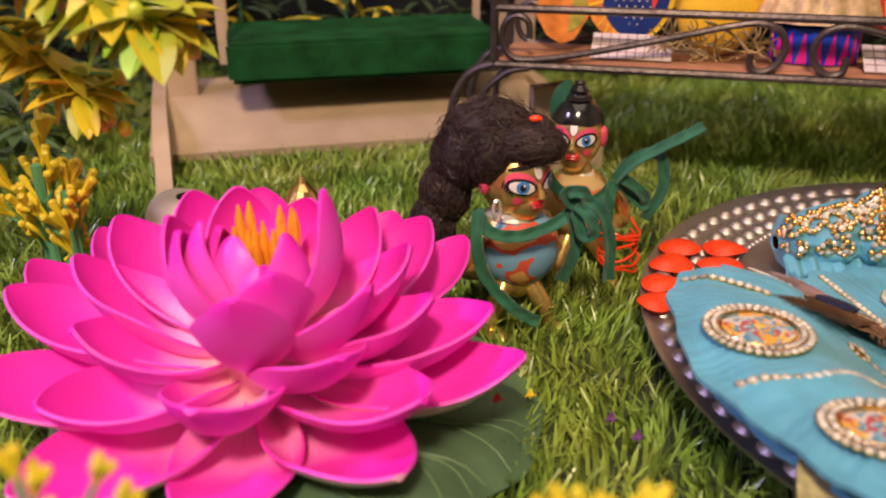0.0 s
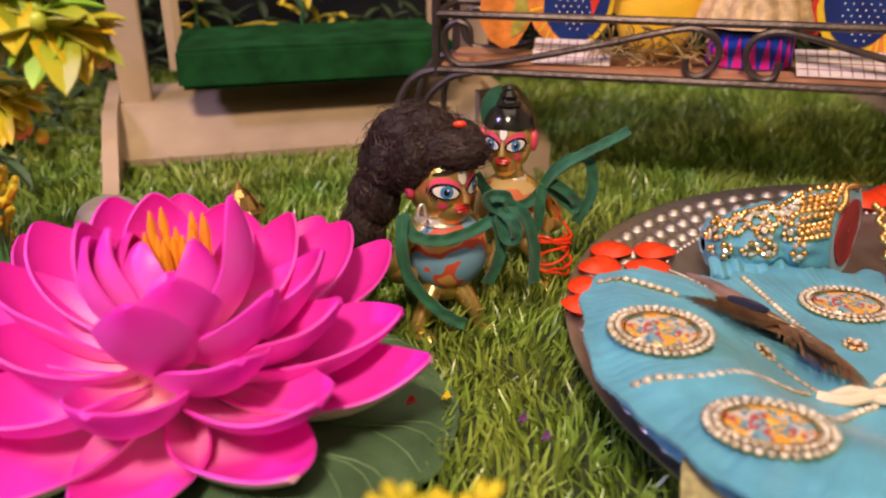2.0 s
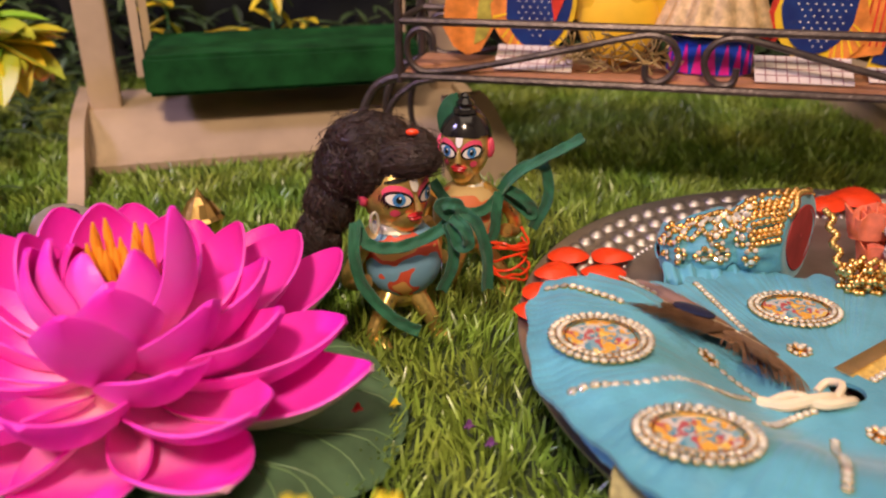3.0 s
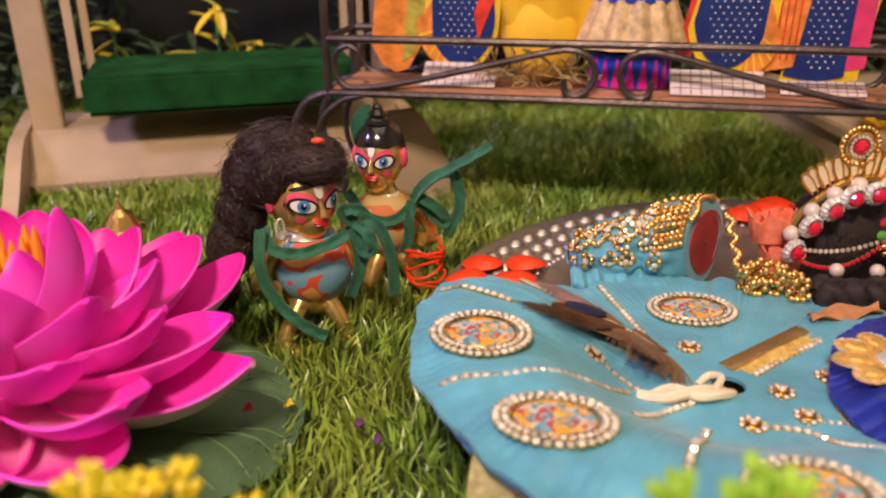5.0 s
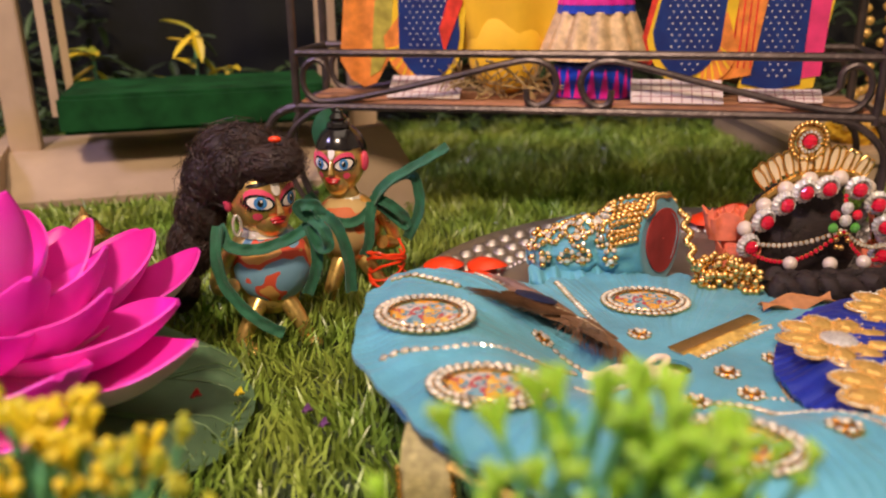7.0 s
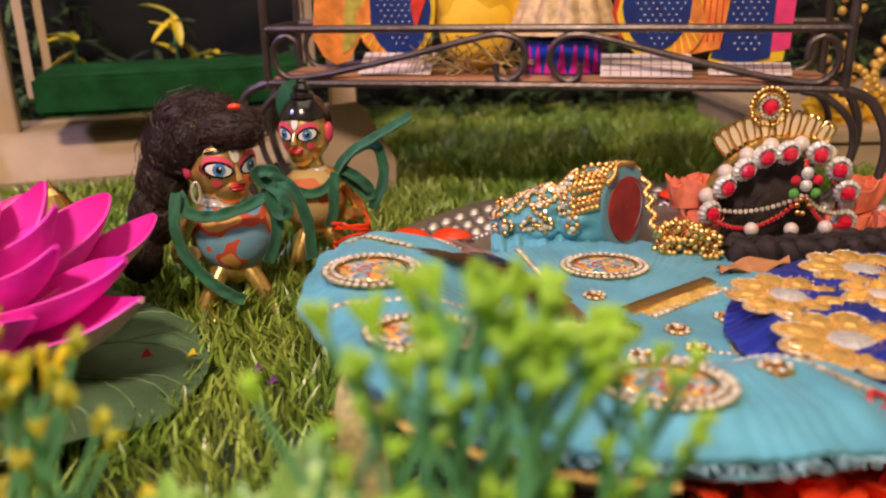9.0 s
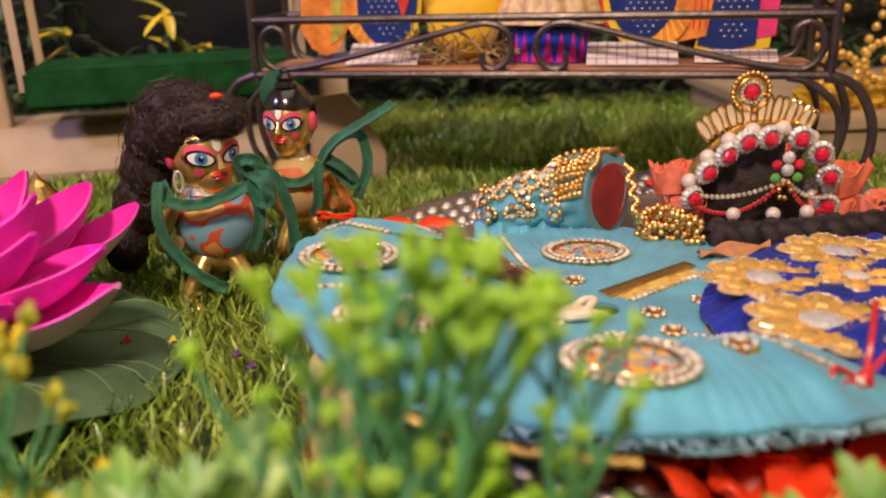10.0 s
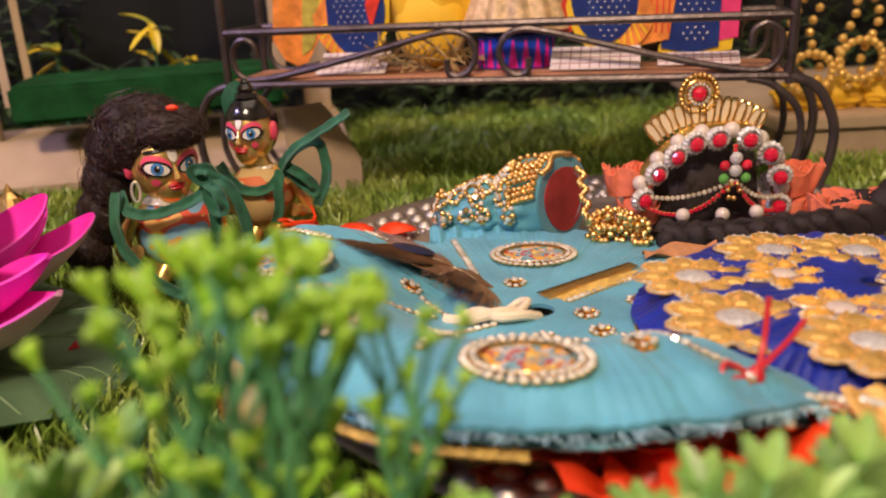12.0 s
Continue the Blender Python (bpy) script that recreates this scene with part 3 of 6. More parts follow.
def chain(pts, label="clear rhinestone chain stitched to the blue dress", step=0.0032, me=None):
    line = spline([Vector((x, y, 0)) for x, y in pts], 120)
    t = thing("rhinestone_chain", label, "trim", lie(line[0].x, line[0].y), "rhinestone chains of the dress")
    inv = t.matrix_world.inverted()
    acc, last = step, line[0]
    for p in line:
        acc += (p - last).length
        last = p
        if acc >= step:
            acc -= step
            place("stone", me or STONE, t, inv @ lie(p.x, p.y, 0.0008))


chain([(0.0890, 0.2010), (0.112, 0.2010), (0.1400, 0.2160), (0.1560, 0.2240)])
chain([(0.1750, 0.2010), (0.1600, 0.1720), (0.1500, 0.1520)])
chain([(0.1653, 0.3134), (0.1690, 0.2900), (0.1725, 0.2686)])
chain([(0.0915, 0.2702), (0.105, 0.262), (0.1172, 0.2520)])
chain([(0.1960, 0.2030), (0.2100, 0.1960), (0.2120, 0.1650), (0.2250, 0.1400), (0.2330, 0.1310)])
chain([(0.1500, 0.1990), (0.1640, 0.2120), (0.1760, 0.2180)])
chain([(0.1500, 0.2367), (0.1570, 0.2290), (0.1640, 0.2210)])
chain([(0.2110, 0.2060), (0.2200, 0.2040), (0.2260, 0.2030)], step=0.0026, me=STONE_S)
chain([(0.2060, 0.2360), (0.2240, 0.2480), (0.2415, 0.2590)])


def gem_button(x, y, r=0.0045, label="round cluster of clear rhinestones on the blue dress"):
    t = thing("gem_button", label, "trim", lie(x, y, 0.0006), "gem buttons of the dress")
    g = Geo()
    g.lathe([(0, 0.0016), (0.6 * r, 0.0016), (r * 1.1, 0.0008), (r * 1.15, 0)], 20)
    g.ob("setting", M_GOLD, t)
    for k in range(8):
        place("stone", STONE_S, t, pose(r * 0.85 * math.cos(k * math.pi / 4), r * 0.85 * math.sin(k * math.pi / 4), 0.0010))
    place("stone", STONE, t, pose(0, 0, 0.0016))


for x, y in ((0.1875, 0.2565), (0.1455, 0.2415), (0.2098, 0.2230), (0.2121, 0.2075), (0.1917, 0.2040), (0.2310, 0.2320), (0.2090, 0.1480)):
    gem_button(x, y)

# gold braid strip
t = thing("gold_braid", "strip of woven gold braid on the blue dress", "trim", lie(0.2150, 0.2520))
inv = t.matrix_world.inverted()
for k, off in enumerate((0.0, 0.006)):
    g = Geo()
    band(g, [inv @ on_dress(0.196 + off, 0.2400 - off * 0.6, 0.0015), inv @ on_dress(0.216 + off, 0.2530 - off * 0.6, 0.0028), inv @ on_dress(0.2375 + off, 0.2670 - off * 0.6, 0.0018)], 0.0065, 0.0008)
    g.ob("braid", M_BRAID, t)
g = Geo()
for k in range(46):
    p = inv @ on_dress(0.196 + 0.0415 * k / 45, 0.2400 + 0.027 * k / 45, 0.0030)
    g.tube([p + Vector((-0.0016, 0.0026, 0)), p + Vector((0, 0, 0.0004)), p + Vector((0.0016, -0.0026, 0))], 0.00035, 4)
g.ob("weave", M_GOLD, t)

# tie cord in the neck hole
t = thing("tie_cord", "knotted cream cotton cord in the neck hole of the dress", "cord", lie(0.176, 0.220))
inv = t.matrix_world.inverted()
for pts, r in (([(0.1585, 0.2235, 0.0015), (0.166, 0.2190, 0.0035), (0.174, 0.2195, 0.0050), (0.182, 0.2215, 0.0045), (0.1895, 0.2255, 0.001)], 0.0022), ([(0.163, 0.2235, 0.0015), (0.170, 0.2225, 0.0050), (0.178, 0.2180, 0.0045), (0.1865, 0.2195, 0.0040), (0.1925, 0.2240, 0.001)], 0.0020), ([(0.184, 0.2210, 0.0040), (0.189, 0.2270, 0.0060), (0.1865, 0.2320, 0.0040), (0.1815, 0.2290, 0.002)], 0.0014)):
    g = Geo()
    g.tube(spline([inv @ on_dress(x, y, z) for x, y, z in pts], 8), r, 8)
    g.ob("strand", M_CREAM, t)

# peacock feather
def feather():
    t = thing("peacock_feather", "brown iridescent peacock feather eye lying on the blue dress", "feather", lie(0.142, 0.266))
    inv = t.matrix_world.inverted()
    spine = spline([inv @ Vector(p) for p in ((0.172, 0.252, 0.0320), (0.163, 0.2605, 0.0350), (0.1467, 0.2645, 0.0415), (0.133, 0.2700, 0.0440), (0.122, 0.2765, 0.0455))], 12)
    g = Geo()
    g.tube(spine, 0.0005, 5)
    g.ob("quill", M_CREAM, t)
    def half(f):
        return 0.0135 * math.sin(math.pi * min(1, 0.22 + 0.70 * f)) ** 0.8
    def vane(u, v):
        i = min(len(spine) - 1, int(v * (len(spine) - 1)))
        d = (spine[min(i + 1, len(spine) - 1)] - spine[max(i - 1, 0)]).normalized()
        side = d.cross(Vector((0, 0, 1))).normalized()
        w = half(v)
        return spine[i] + side * ((2 * u - 1) * w) + Vector((0, 0, -0.0012 - 0.0008 * abs(2 * u - 1) + 0.0003 * math.sin(40 * v + 9 * u)))
    g = Geo()
    g.sheet(vane, 8, len(spine) - 1, 0.0003)
    g.ob("web", M_BARB, t)
    g = Geo()
    rng = random.Random(3)
    for k in range(1900):
        f = rng.random()
        i = int(f * (len(spine) - 1))
        p = spine[i]
        d = (spine[min(i + 1, len(spine) - 1)] - spine[max(i - 1, 0)]).normalized()
        side = d.cross(Vector((0, 0, 1))).normalized() * rng.choice((-1, 1))
        ln = half(f) * rng.uniform(1.0, 1.6) + 0.009
        fwd = rng.uniform(0.5, 1.0) * (1 if f > 0.25 else -0.6)
        way = (side + d * fwd + Vector((rng.gauss(0, 0.07), rng.gauss(0, 0.07), 0))).normalized()
        q = [p + way * (ln * x) + d * (0.003 * x * x * fwd) + Vector((0, 0, -0.0012 * x + rng.uniform(-0.0003, 0.0006))) for x in (0, 0.33, 0.66, 1)]
        g.tube(q, [0.00018, 0.00017, 0.00014, 0.00006], 3)
    for k in range(170):
        p = spine[int(rng.uniform(0, 0.42) * len(spine))]
        e = Vector((rng.uniform(-0.004, 0.010), -rng.uniform(0.016, 0.034), -0.002))
        g.tube(spline([p, p + e * 0.5 + Vector((0.004, 0, 0.0015)), p + e], 4), 0.00013, 3)
    g.ob("vane", M_BARB, t, kind="stuff")
    g = Geo()
    g.sheet(lambda u, v: inv @ Vector((0.1475 + 0.0085 * math.sqrt(u) * math.cos(2 * math.pi * v), 0.2645 + 0.0048 * math.sqrt(u) * math.sin(2 * math.pi * v), 0.0437 - 0.0012 * u - 0.3 * 0.0085 * math.sqrt(u) * math.cos(2 * math.pi * v))), 5, 20, 0.0006)
    g.ob("eye_spot", M_BARBBLUE, t, "dark blue eye spot")


feather()

# gold edged ribbon hanging from the dress, gold piping of the underskirt
t = thing("gold_ribbon", "gold lace ribbon hanging over the tray's rim to the grass", "ribbon", pose(0.100, 0.168, 0.045))
g = Geo()
band(g, [(0.014, 0.018, -0.002), (0.004, 0.004, -0.002), (0.001, -0.006, -0.010), (0.0, -0.010, -0.024), (0.002, -0.014, -0.040)], 0.016, 0.0007, up=(0, -0.6, 0.8))
g.ob("tape", mat("gold_tissue", (0.42, 0.37, 0.17), 0.4, metal=0.3, vary=0.3, scale=300, bump=0.6, bump_scale=1500), t)
for s in (-1, 1):
    g = Geo()
    for k in range(18):
        f = k / 17
        g.ball((s * 0.0075 + 0.002 * f, -0.008 - 0.006 * f, -0.008 - 0.032 * f), 0.0010, 6, 4)
    g.ob("beaded_edge", M_GOLD, t)
g = Geo()
g.tube([dress_point(0.112, math.pi * (1 + 0.85 * v)) - Vector((0, 0, 0.0085)) for v in np.linspace(0.26, 0.53, 60)], 0.0015, 6)
g.ob("gold_piping", M_BRAID, dress, "gold piping")


# ---- royal blue dress with gold flowers ----
NC = Vector((0.300, 0.200))


def navy_z(x, y):
    r = (Vector((x, y)) - NC).length
    return 0.0385 + 0.004 * smooth01(0.085, 0.0, r) - 0.009 * smooth01(0.06, 0.078, r) + 0.006 * smooth01(0.20, 0.14, y)


navy = thing("doll_dress", "royal blue silk doll dress with gold flower appliques on the tray", "dress")
g = Geo()


def navy_point(u, v):
    a = -2 * math.pi * v
    r = 0.004 + (0.072 + 0.0012 * math.sin(9 * a)) * u
    x, y = NC.x + r * math.cos(a), NC.y + r * math.sin(a)
    return (x, y, navy_z(x, y) + (0.0005 * math.sin(a * 90 + 3 * math.sin(a * 11)) + 0.0008 * math.sin(a * 19)) * u)


g.sheet(navy_point, 26, 420, 0.002)
g.ob("skirt", M_NAVY, navy)
for nm, rr, m in (("hem_cord", 0.0762, M_GOLDCLOTH), ("waist_cord", 0.0060, M_GOLDCLOTH)):
    g = Geo()
    g.tube([(NC.x + rr * math.cos(a), NC.y + rr * math.sin(a), navy_z(NC.x + rr * math.cos(a), NC.y + rr * math.sin(a)) - (0.0022 if rr > 0.05 else -0.0008)) for a in np.linspace(0, 2 * math.pi, 90)], 0.0008, 5)
    g.ob(nm, m, navy)
M_AMBER = mat("amber_glass", (0.80, 0.40, 0.07), 0.2, metal=0.1, vary=0.3, scale=300, bump=0)


M_HONEY = mat("honey_glass", (0.80, 0.50, 0.14), 0.12, metal=0.45, vary=0.25, scale=300, bump=0)


def applique(x, y, r, turn, amber=False):
    t = thing("gold_flower", "amber stoned gold flower applique" if amber else "gold lace flower applique with glass petals", "trim", pose(x, y, navy_z(x, y) + 0.0016, 0, 0, turn), "gold flowers of the blue dress")
    n = 6 if amber else 9
    for k in range(n):
        a = 2 * math.pi * k / n
        g = Geo()
        rot = Matrix.Rotation(a, 3, "Z")
        g.ball(rot @ Vector((r * 0.66, 0, 0)), (r * 0.46, r * 0.33, 0.0011), 14, 5, 0, rot, hi=0.55)
        g.ball(rot @ Vector((r * 0.70, 0, 0.0006)), (r * 0.28, r * 0.20, 0.0016), 7, 4, 1, rot, hi=0.5)
        g.tube([rot @ Vector((r * 0.66 + r * 0.42 * math.cos(b), r * 0.31 * math.sin(b), 0.0004)) for b in np.linspace(0, 2 * math.pi, 15)], 0.0003, 4, 2)
        for b in np.linspace(0.3, 2 * math.pi + 0.3, 11)[:-1]:
            g.ball(rot @ Vector((r * 0.68 + r * 0.34 * math.cos(b), r * 0.25 * math.sin(b), 0.0010)), 0.00055, 6, 4, 2 if int(b * 3) % 2 else 0)
        g.ob("petal", [M_GOLDCLOTH, M_AMBER if amber else M_HONEY, M_STONE], t, smooth=False)
    g = Geo()
    g.ball((0, 0, 0.0006), (r * 0.34, r * 0.34, 0.0014), 14, 5, hi=0.55)
    g.ob("centre", M_PEARL if amber else M_CLEAR, t)


for x, y, r, tr, am in ((0.2470, 0.2200, 0.0170, 10, False), (0.2480, 0.1800, 0.0185, 25, False), (0.2760, 0.2130, 0.0115, 5, True), (0.2840, 0.2400, 0.0175, 40, False), (0.2790, 0.1790, 0.0125, 20, True), (0.2740, 0.1520, 0.0165, 0, False), (0.3130, 0.2330, 0.0170, 15, False), (0.3080, 0.1720, 0.0180, 30, False), (0.3180, 0.2030, 0.0125, 0, True), (0.3430, 0.2070, 0.0170, 12, False)):
    applique(x, y, r * 1.14, tr, am)


# ---- loose things on the tray ----
def dome_petal(x, y, z, r, tr):
    """A glossy, puffed petal with a pinched middle and a lip round it."""
    g = Geo()

    def fn(u, v):
        a, q = 2 * math.pi * v, 0.02 + 0.98 * u
        k = 1 + 0.05 * math.sin(3 * a + x * 99)
        return (q * r * math.cos(a) * k, q * r * 0.82 * math.sin(a) * k, r * (0.36 * (1 - q ** 2.4) - 0.05 * math.exp(-40 * (q - 0.2) ** 2)) + 0.0006 * math.sin(2 * a + x * 300) * q)
    g.sheet(fn, 10, 30, 0.0008)
    o = g.ob("flower_petal", M_RED, None, "glossy orange red artificial petal lying on the tray", "petal", "red petals on the tray")
    o.matrix_world = pose(x, y, z, 4 * math.sin(x * 900), 4 * math.sin(y * 700), tr)


for x, y, z, r, tr in ((0.1155, 0.3545, 0.0235, 0.0105, 10), (0.1368, 0.3550, 0.0225, 0.0105, -10), (0.1060, 0.3368, 0.0235, 0.0105, 15), (0.1288, 0.3360, 0.0225, 0.0108, 0), (0.0965, 0.3158, 0.0240, 0.0100, 25), (0.0905, 0.2990, 0.0240, 0.0098, 40), (0.2950, 0.4290, 0.0232, 0.0150, 0), (0.2750, 0.4200, 0.0230, 0.0120, 15)):
    dome_petal(x, y, z, r, tr)
# crumpled red petals heaped at the front of the tray
for k, (x, y, z, r, tr) in enumerate(((0.1950, 0.1335, 0.0240, 0.017, 0), (0.2180, 0.1450, 0.0280, 0.018, 20), (0.2400, 0.1375, 0.0270, 0.017, -15), (0.1880, 0.1490, 0.0275, 0.016, 40), (0.2240, 0.1275, 0.0235, 0.016, 10), (0.2560, 0.1290, 0.0250, 0.016, 70), (0.1730, 0.1500, 0.0245, 0.014, 100), (0.2090, 0.1225, 0.0235, 0.014, 140))):
    g = Geo()
    g.sheet(lambda u, v: ((2 * u - 1) * r * (1 - 0.35 * (2 * v - 1) ** 2), (2 * v - 1) * r * 0.85, 0.004 * math.sin(5 * u + 3 * v + k) + 0.0022 * math.sin(11 * v - 6 * u + 2 * k) + 0.18 * r * (2 * u - 1) ** 2), 20, 18, 0.0008)
    o = g.ob("flower_petal", M_RED, None, "crumpled glossy red petal heaped at the tray's front edge", "petal", "red petals at the front")
    o.matrix_world = pose(x, y, z, 10 * math.sin(k * 2.1), 10 * math.cos(k * 1.7), tr)



# small puffed blouse
blouse = thing("doll_blouse", "sky blue doll blouse, gold beads and dark red lining", "blouse", pose(0.156, 0.345, 0.017))


def blouse_point(u, v, grow=1.0):
    """The gathered tube of the blouse: u along it to the neck, v round it (0.25 on top, 0.5 to the front)."""
    a = 2 * math.pi * v
    pinch = 0.30 + 0.70 * smooth01(0.0, 0.07, u) - 0.20 * math.exp(-((u - 0.13) / 0.05) ** 2) - 0.20 * math.exp(-((u - 0.47) / 0.05) ** 2)
    fold = 1 + (0.045 * math.sin(9 * a + 8 * u) + 0.03 * math.sin(17 * a - 11 * u)) * (1 - smooth01(0.7, 0.9, u))
    ry = (0.016 + 0.006 * smooth01(0, 0.7, u)) * pinch * fold * grow
    rz = (0.0125 + 0.0085 * smooth01(0.0, 0.75, u)) * pinch * fold * grow
    lip = 1 - 0.42 * smooth01(0.90, 1.0, u)
    down = 1 + 0.30 * max(0.0, -math.sin(a)) * smooth01(0.85, 1, u)
    dy, dz = ry * lip * math.cos(a), rz * lip * math.sin(a) * down
    return Vector((0.070 * min(u, 0.92) + 0.001 * u + dy * 0.85 * u * u - dz * 0.08 * u, dy * (1 - 0.2 * u) - 0.006 * u, max(0.0010, 0.0135 + 0.0105 * u + dz)))


g = Geo()
g.sheet(lambda u, v: blouse_point(u, 1 - v), 64, 96, 0.0010, 0, 1)
g.ob("bodice", [M_BLUE, M_LINING], blouse)
g = Geo()
g.sheet(lambda u, v: blouse_point(0.93 + 0.03 * u, 1 - v, 0.04 + 0.90 * u), 8, 48, 0.0006, 0)
g.ob("lining", M_LINING, blouse, "dark red lining")
g = Geo()
g.sheet(lambda u, v: (0.050 * u - 0.002, -0.016 - 0.008 * math.sin(math.pi * v) + 0.0016 * math.sin(46 * u), 0.0012 + 0.012 * v * (1 + 0.10 * math.sin(30 * u))), 70, 10, 0.0008)
g.ob("ruffle", M_BLUE, blouse, "gathered blue frill")

def stud(me, u, v, lift=0.0006):
    """A bead or stone on the cloth, facing outwards."""
    p, e = blouse_point(u, v), 0.01
    n = (blouse_point(u + e, v) - blouse_point(u - e, v)).cross(blouse_point(u, v + e) - blouse_point(u, v - e))
    n = n.normalized() if n.length > 1e-12 else Vector((0, 0, 1))
    if n.dot(p - Vector((p.x, 0, 0.018))) < 0:
        n = -n
    place(me.name.split(".")[0], me, blouse, Matrix.Translation(p + n * lift) @ Vector((0, 0, 1)).rotation_difference(n).to_matrix().to_4x4())


for i in range(6):
    for j in range(11):
        stud(BEAD, 0.60 + 0.050 * i, 0.215 + 0.024 * j, 0.0008)
for j in range(34):
    f = j / 33
    stud(BEAD, 0.02 + 0.56 * f, 0.27 + 0.012 * math.sin(j * 1.7), 0.0008)
    stud(STONE if j % 3 else BEAD, 0.02 + 0.56 * f, 0.315 + 0.015 * math.sin(j * 1.1), 0.0006)
    stud(BEAD if j % 2 else STONE_S, 0.03 + 0.54 * f, 0.36 + 0.018 * math.sin(j * 0.9), 0.0006)
for j in range(22):
    stud(BEAD, 0.905 - 0.012 * math.sin(j * 0.6), 0.12 + 0.012 * j, 0.0006)
for u0, v0 in ((0.07, 0.46), (0.24, 0.47), (0.33, 0.40), (0.36, 0.48), (0.53, 0.42), (0.60, 0.50), (0.56, 0.33)):
    stud(STONE, u0, v0, 0.0012)
    for k in range(8):
        a = k * math.pi / 4
        stud(STONE_S if k % 2 else BEAD, u0 + 0.048 * math.cos(a), v0 + 0.030 * math.sin(a), 0.0006)


# bead strand
heap = thing("bead_strand", "coiled strand of shiny gold beads on the tray", "beads", pose(0.238, 0.302, 0.0275))
rng = random.Random(9)
for k in range(150):
    f = k / 150
    x = -0.011 + 0.026 * ((k * 0.618) % 1)
    y = 0.006 - 0.010 * ((k * 0.618) % 1) + rng.uniform(-0.006, 0.006)
    z = 0.0017 + 0.0032 * (k % 5) * (1 - 0.35 * abs(x) / 0.015)
    if k > 128:
        x, y, z = -0.011 + 0.0015 * math.sin(k), 0.008 + 0.0009 * (k - 128), 0.010 + 0.0009 * (k - 128)
    place("gold_bead", BEAD, heap, pose(x, y, z))


# ---- wig with crown ----
def fuzz(g, c, r, n, ln, seed, mi=0, thick=0.00012, curl=0.004):
    rng = random.Random(seed)
    for _ in range(n):
        d = Vector((rng.gauss(0, 1), rng.gauss(0, 1), rng.gauss(0, 1))).normalized()
        p = Vector((c[0] + d.x * r[0], c[1] + d.y * r[1], c[2] + d.z * r[2]))
        t = d.cross(Vector((rng.gauss(0, 1), rng.gauss(0, 1), rng.gauss(0, 1)))).normalized()
        q = [p - d * 0.001]
        for s in range(1, 5):
            w = (t * math.cos(s * 1.3) + d * (0.5 + 0.5 * math.sin(s * 1.9))) * (ln / 4)
            q.append(q[-1] + w + Vector((rng.gauss(0, curl), rng.gauss(0, curl), rng.gauss(0, curl))) * 0.25)
        g.tube(q, thick, 3, mi)


def lump(g, c, r, amp, seed, n=26, m=18, mi=0):
    """A rough woolly lump."""
    vs, fs = [], []
    for i in range(m + 1):
        th = math.pi * i / m
        for k in range(n):
            ph = 2 * math.pi * k / n
            d = Vector((math.sin(th) * math.cos(ph), math.sin(th) * math.sin(ph), math.cos(th)))
            s = 1 + amp * noise.noise(d * 3.1 + Vector((seed, 0, 0))) + 0.5 * amp * noise.noise(d * 7.3 + Vector((0, seed, 0)))
            vs.append(Vector(c) + Vector((d.x * r[0], d.y * r[1], d.z * r[2])) * s)
    for i in range(m):
        for k in range(n):
            k2 = (k + 1) % n
            fs.append((i * n + k, (i + 1) * n + k, (i + 1) * n + k2, i * n + k2))
    g.add(vs, fs, mi)


wig = thing("doll_wig", "black doll wig with a thick braid lying on the tray", "wig", pose(0.288, 0.335, 0.016))
g = Geo()
lump(g, (0, 0.004, 0.022), (0.0285, 0.020, 0.030), 0.10, 5)
g.ob("hair", M_HAIR, wig)
g = Geo()
fuzz(g, (0, 0.004, 0.020), (0.0285, 0.021, 0.030), 500, 0.010, 2)
g.ob("loose_hair", M_HAIR, wig, kind="stuff")
BR = spline([(-0.030, -0.038, 0.0150), (-0.010, -0.041, 0.0150), (0.018, -0.041, 0.0155), (0.045, -0.036, 0.0165), (0.080, -0.024, 0.019), (0.125, -0.012, 0.024)], 14)
for k in range(3):
    g = Geo()
    pts = [p + Vector((0.0012 * math.sin(i * 0.9 + k), 0.0044 * math.sin(i * 0.42 + k * 2 * math.pi / 3), 0.0030 * math.sin(2 * (i * 0.42 + k * 2 * math.pi / 3)))) * (1 + smooth01(40, 70, i)) for i, p in enumerate(BR)]
    g.tube(pts, [0.0040 + 0.0006 * math.sin(i * 0.84) + 0.0050 * smooth01(38, 68, i) for i in range(len(pts))], 10)
    g.ob("braid_strand", M_HAIR, wig)
g = Geo()
rng = random.Random(31)
for k in range(1500):
    i = rng.randrange(0, len(BR) - 6)
    rad = 0.0072 + 0.0070 * smooth01(38, 68, i)
    a, w = rng.uniform(-0.6, 3.7), rng.uniform(-0.12, 0.12)
    pts = []
    for m in range(5):
        aa = a + w * m
        pts.append(BR[i + m] + Vector((0, -math.cos(aa) * rad * 0.95, math.sin(aa) * rad * 0.85)) * (1 + 0.05 * math.sin(m + k) + (rng.uniform(0, 0.2) if m == 4 else 0)))
    g.tube(pts, 0.00014, 3)
g.ob("loose_hair", M_HAIR, wig, kind="stuff")

crown = thing("tiara", "arched doll tiara of pearls, red stones and gold loops", "crown", pose(0.2892, 0.318, 0.0180))
g = Geo()
g.ball((0, 0, 0), 0.0038, 14, 10)
PEARLM = g.mesh("pearl", [M_PEARL])
g = Geo()
g.ball((0, 0, 0), 0.00085, 6, 4)
SEED = g.mesh("seed_bead", [M_STONE])


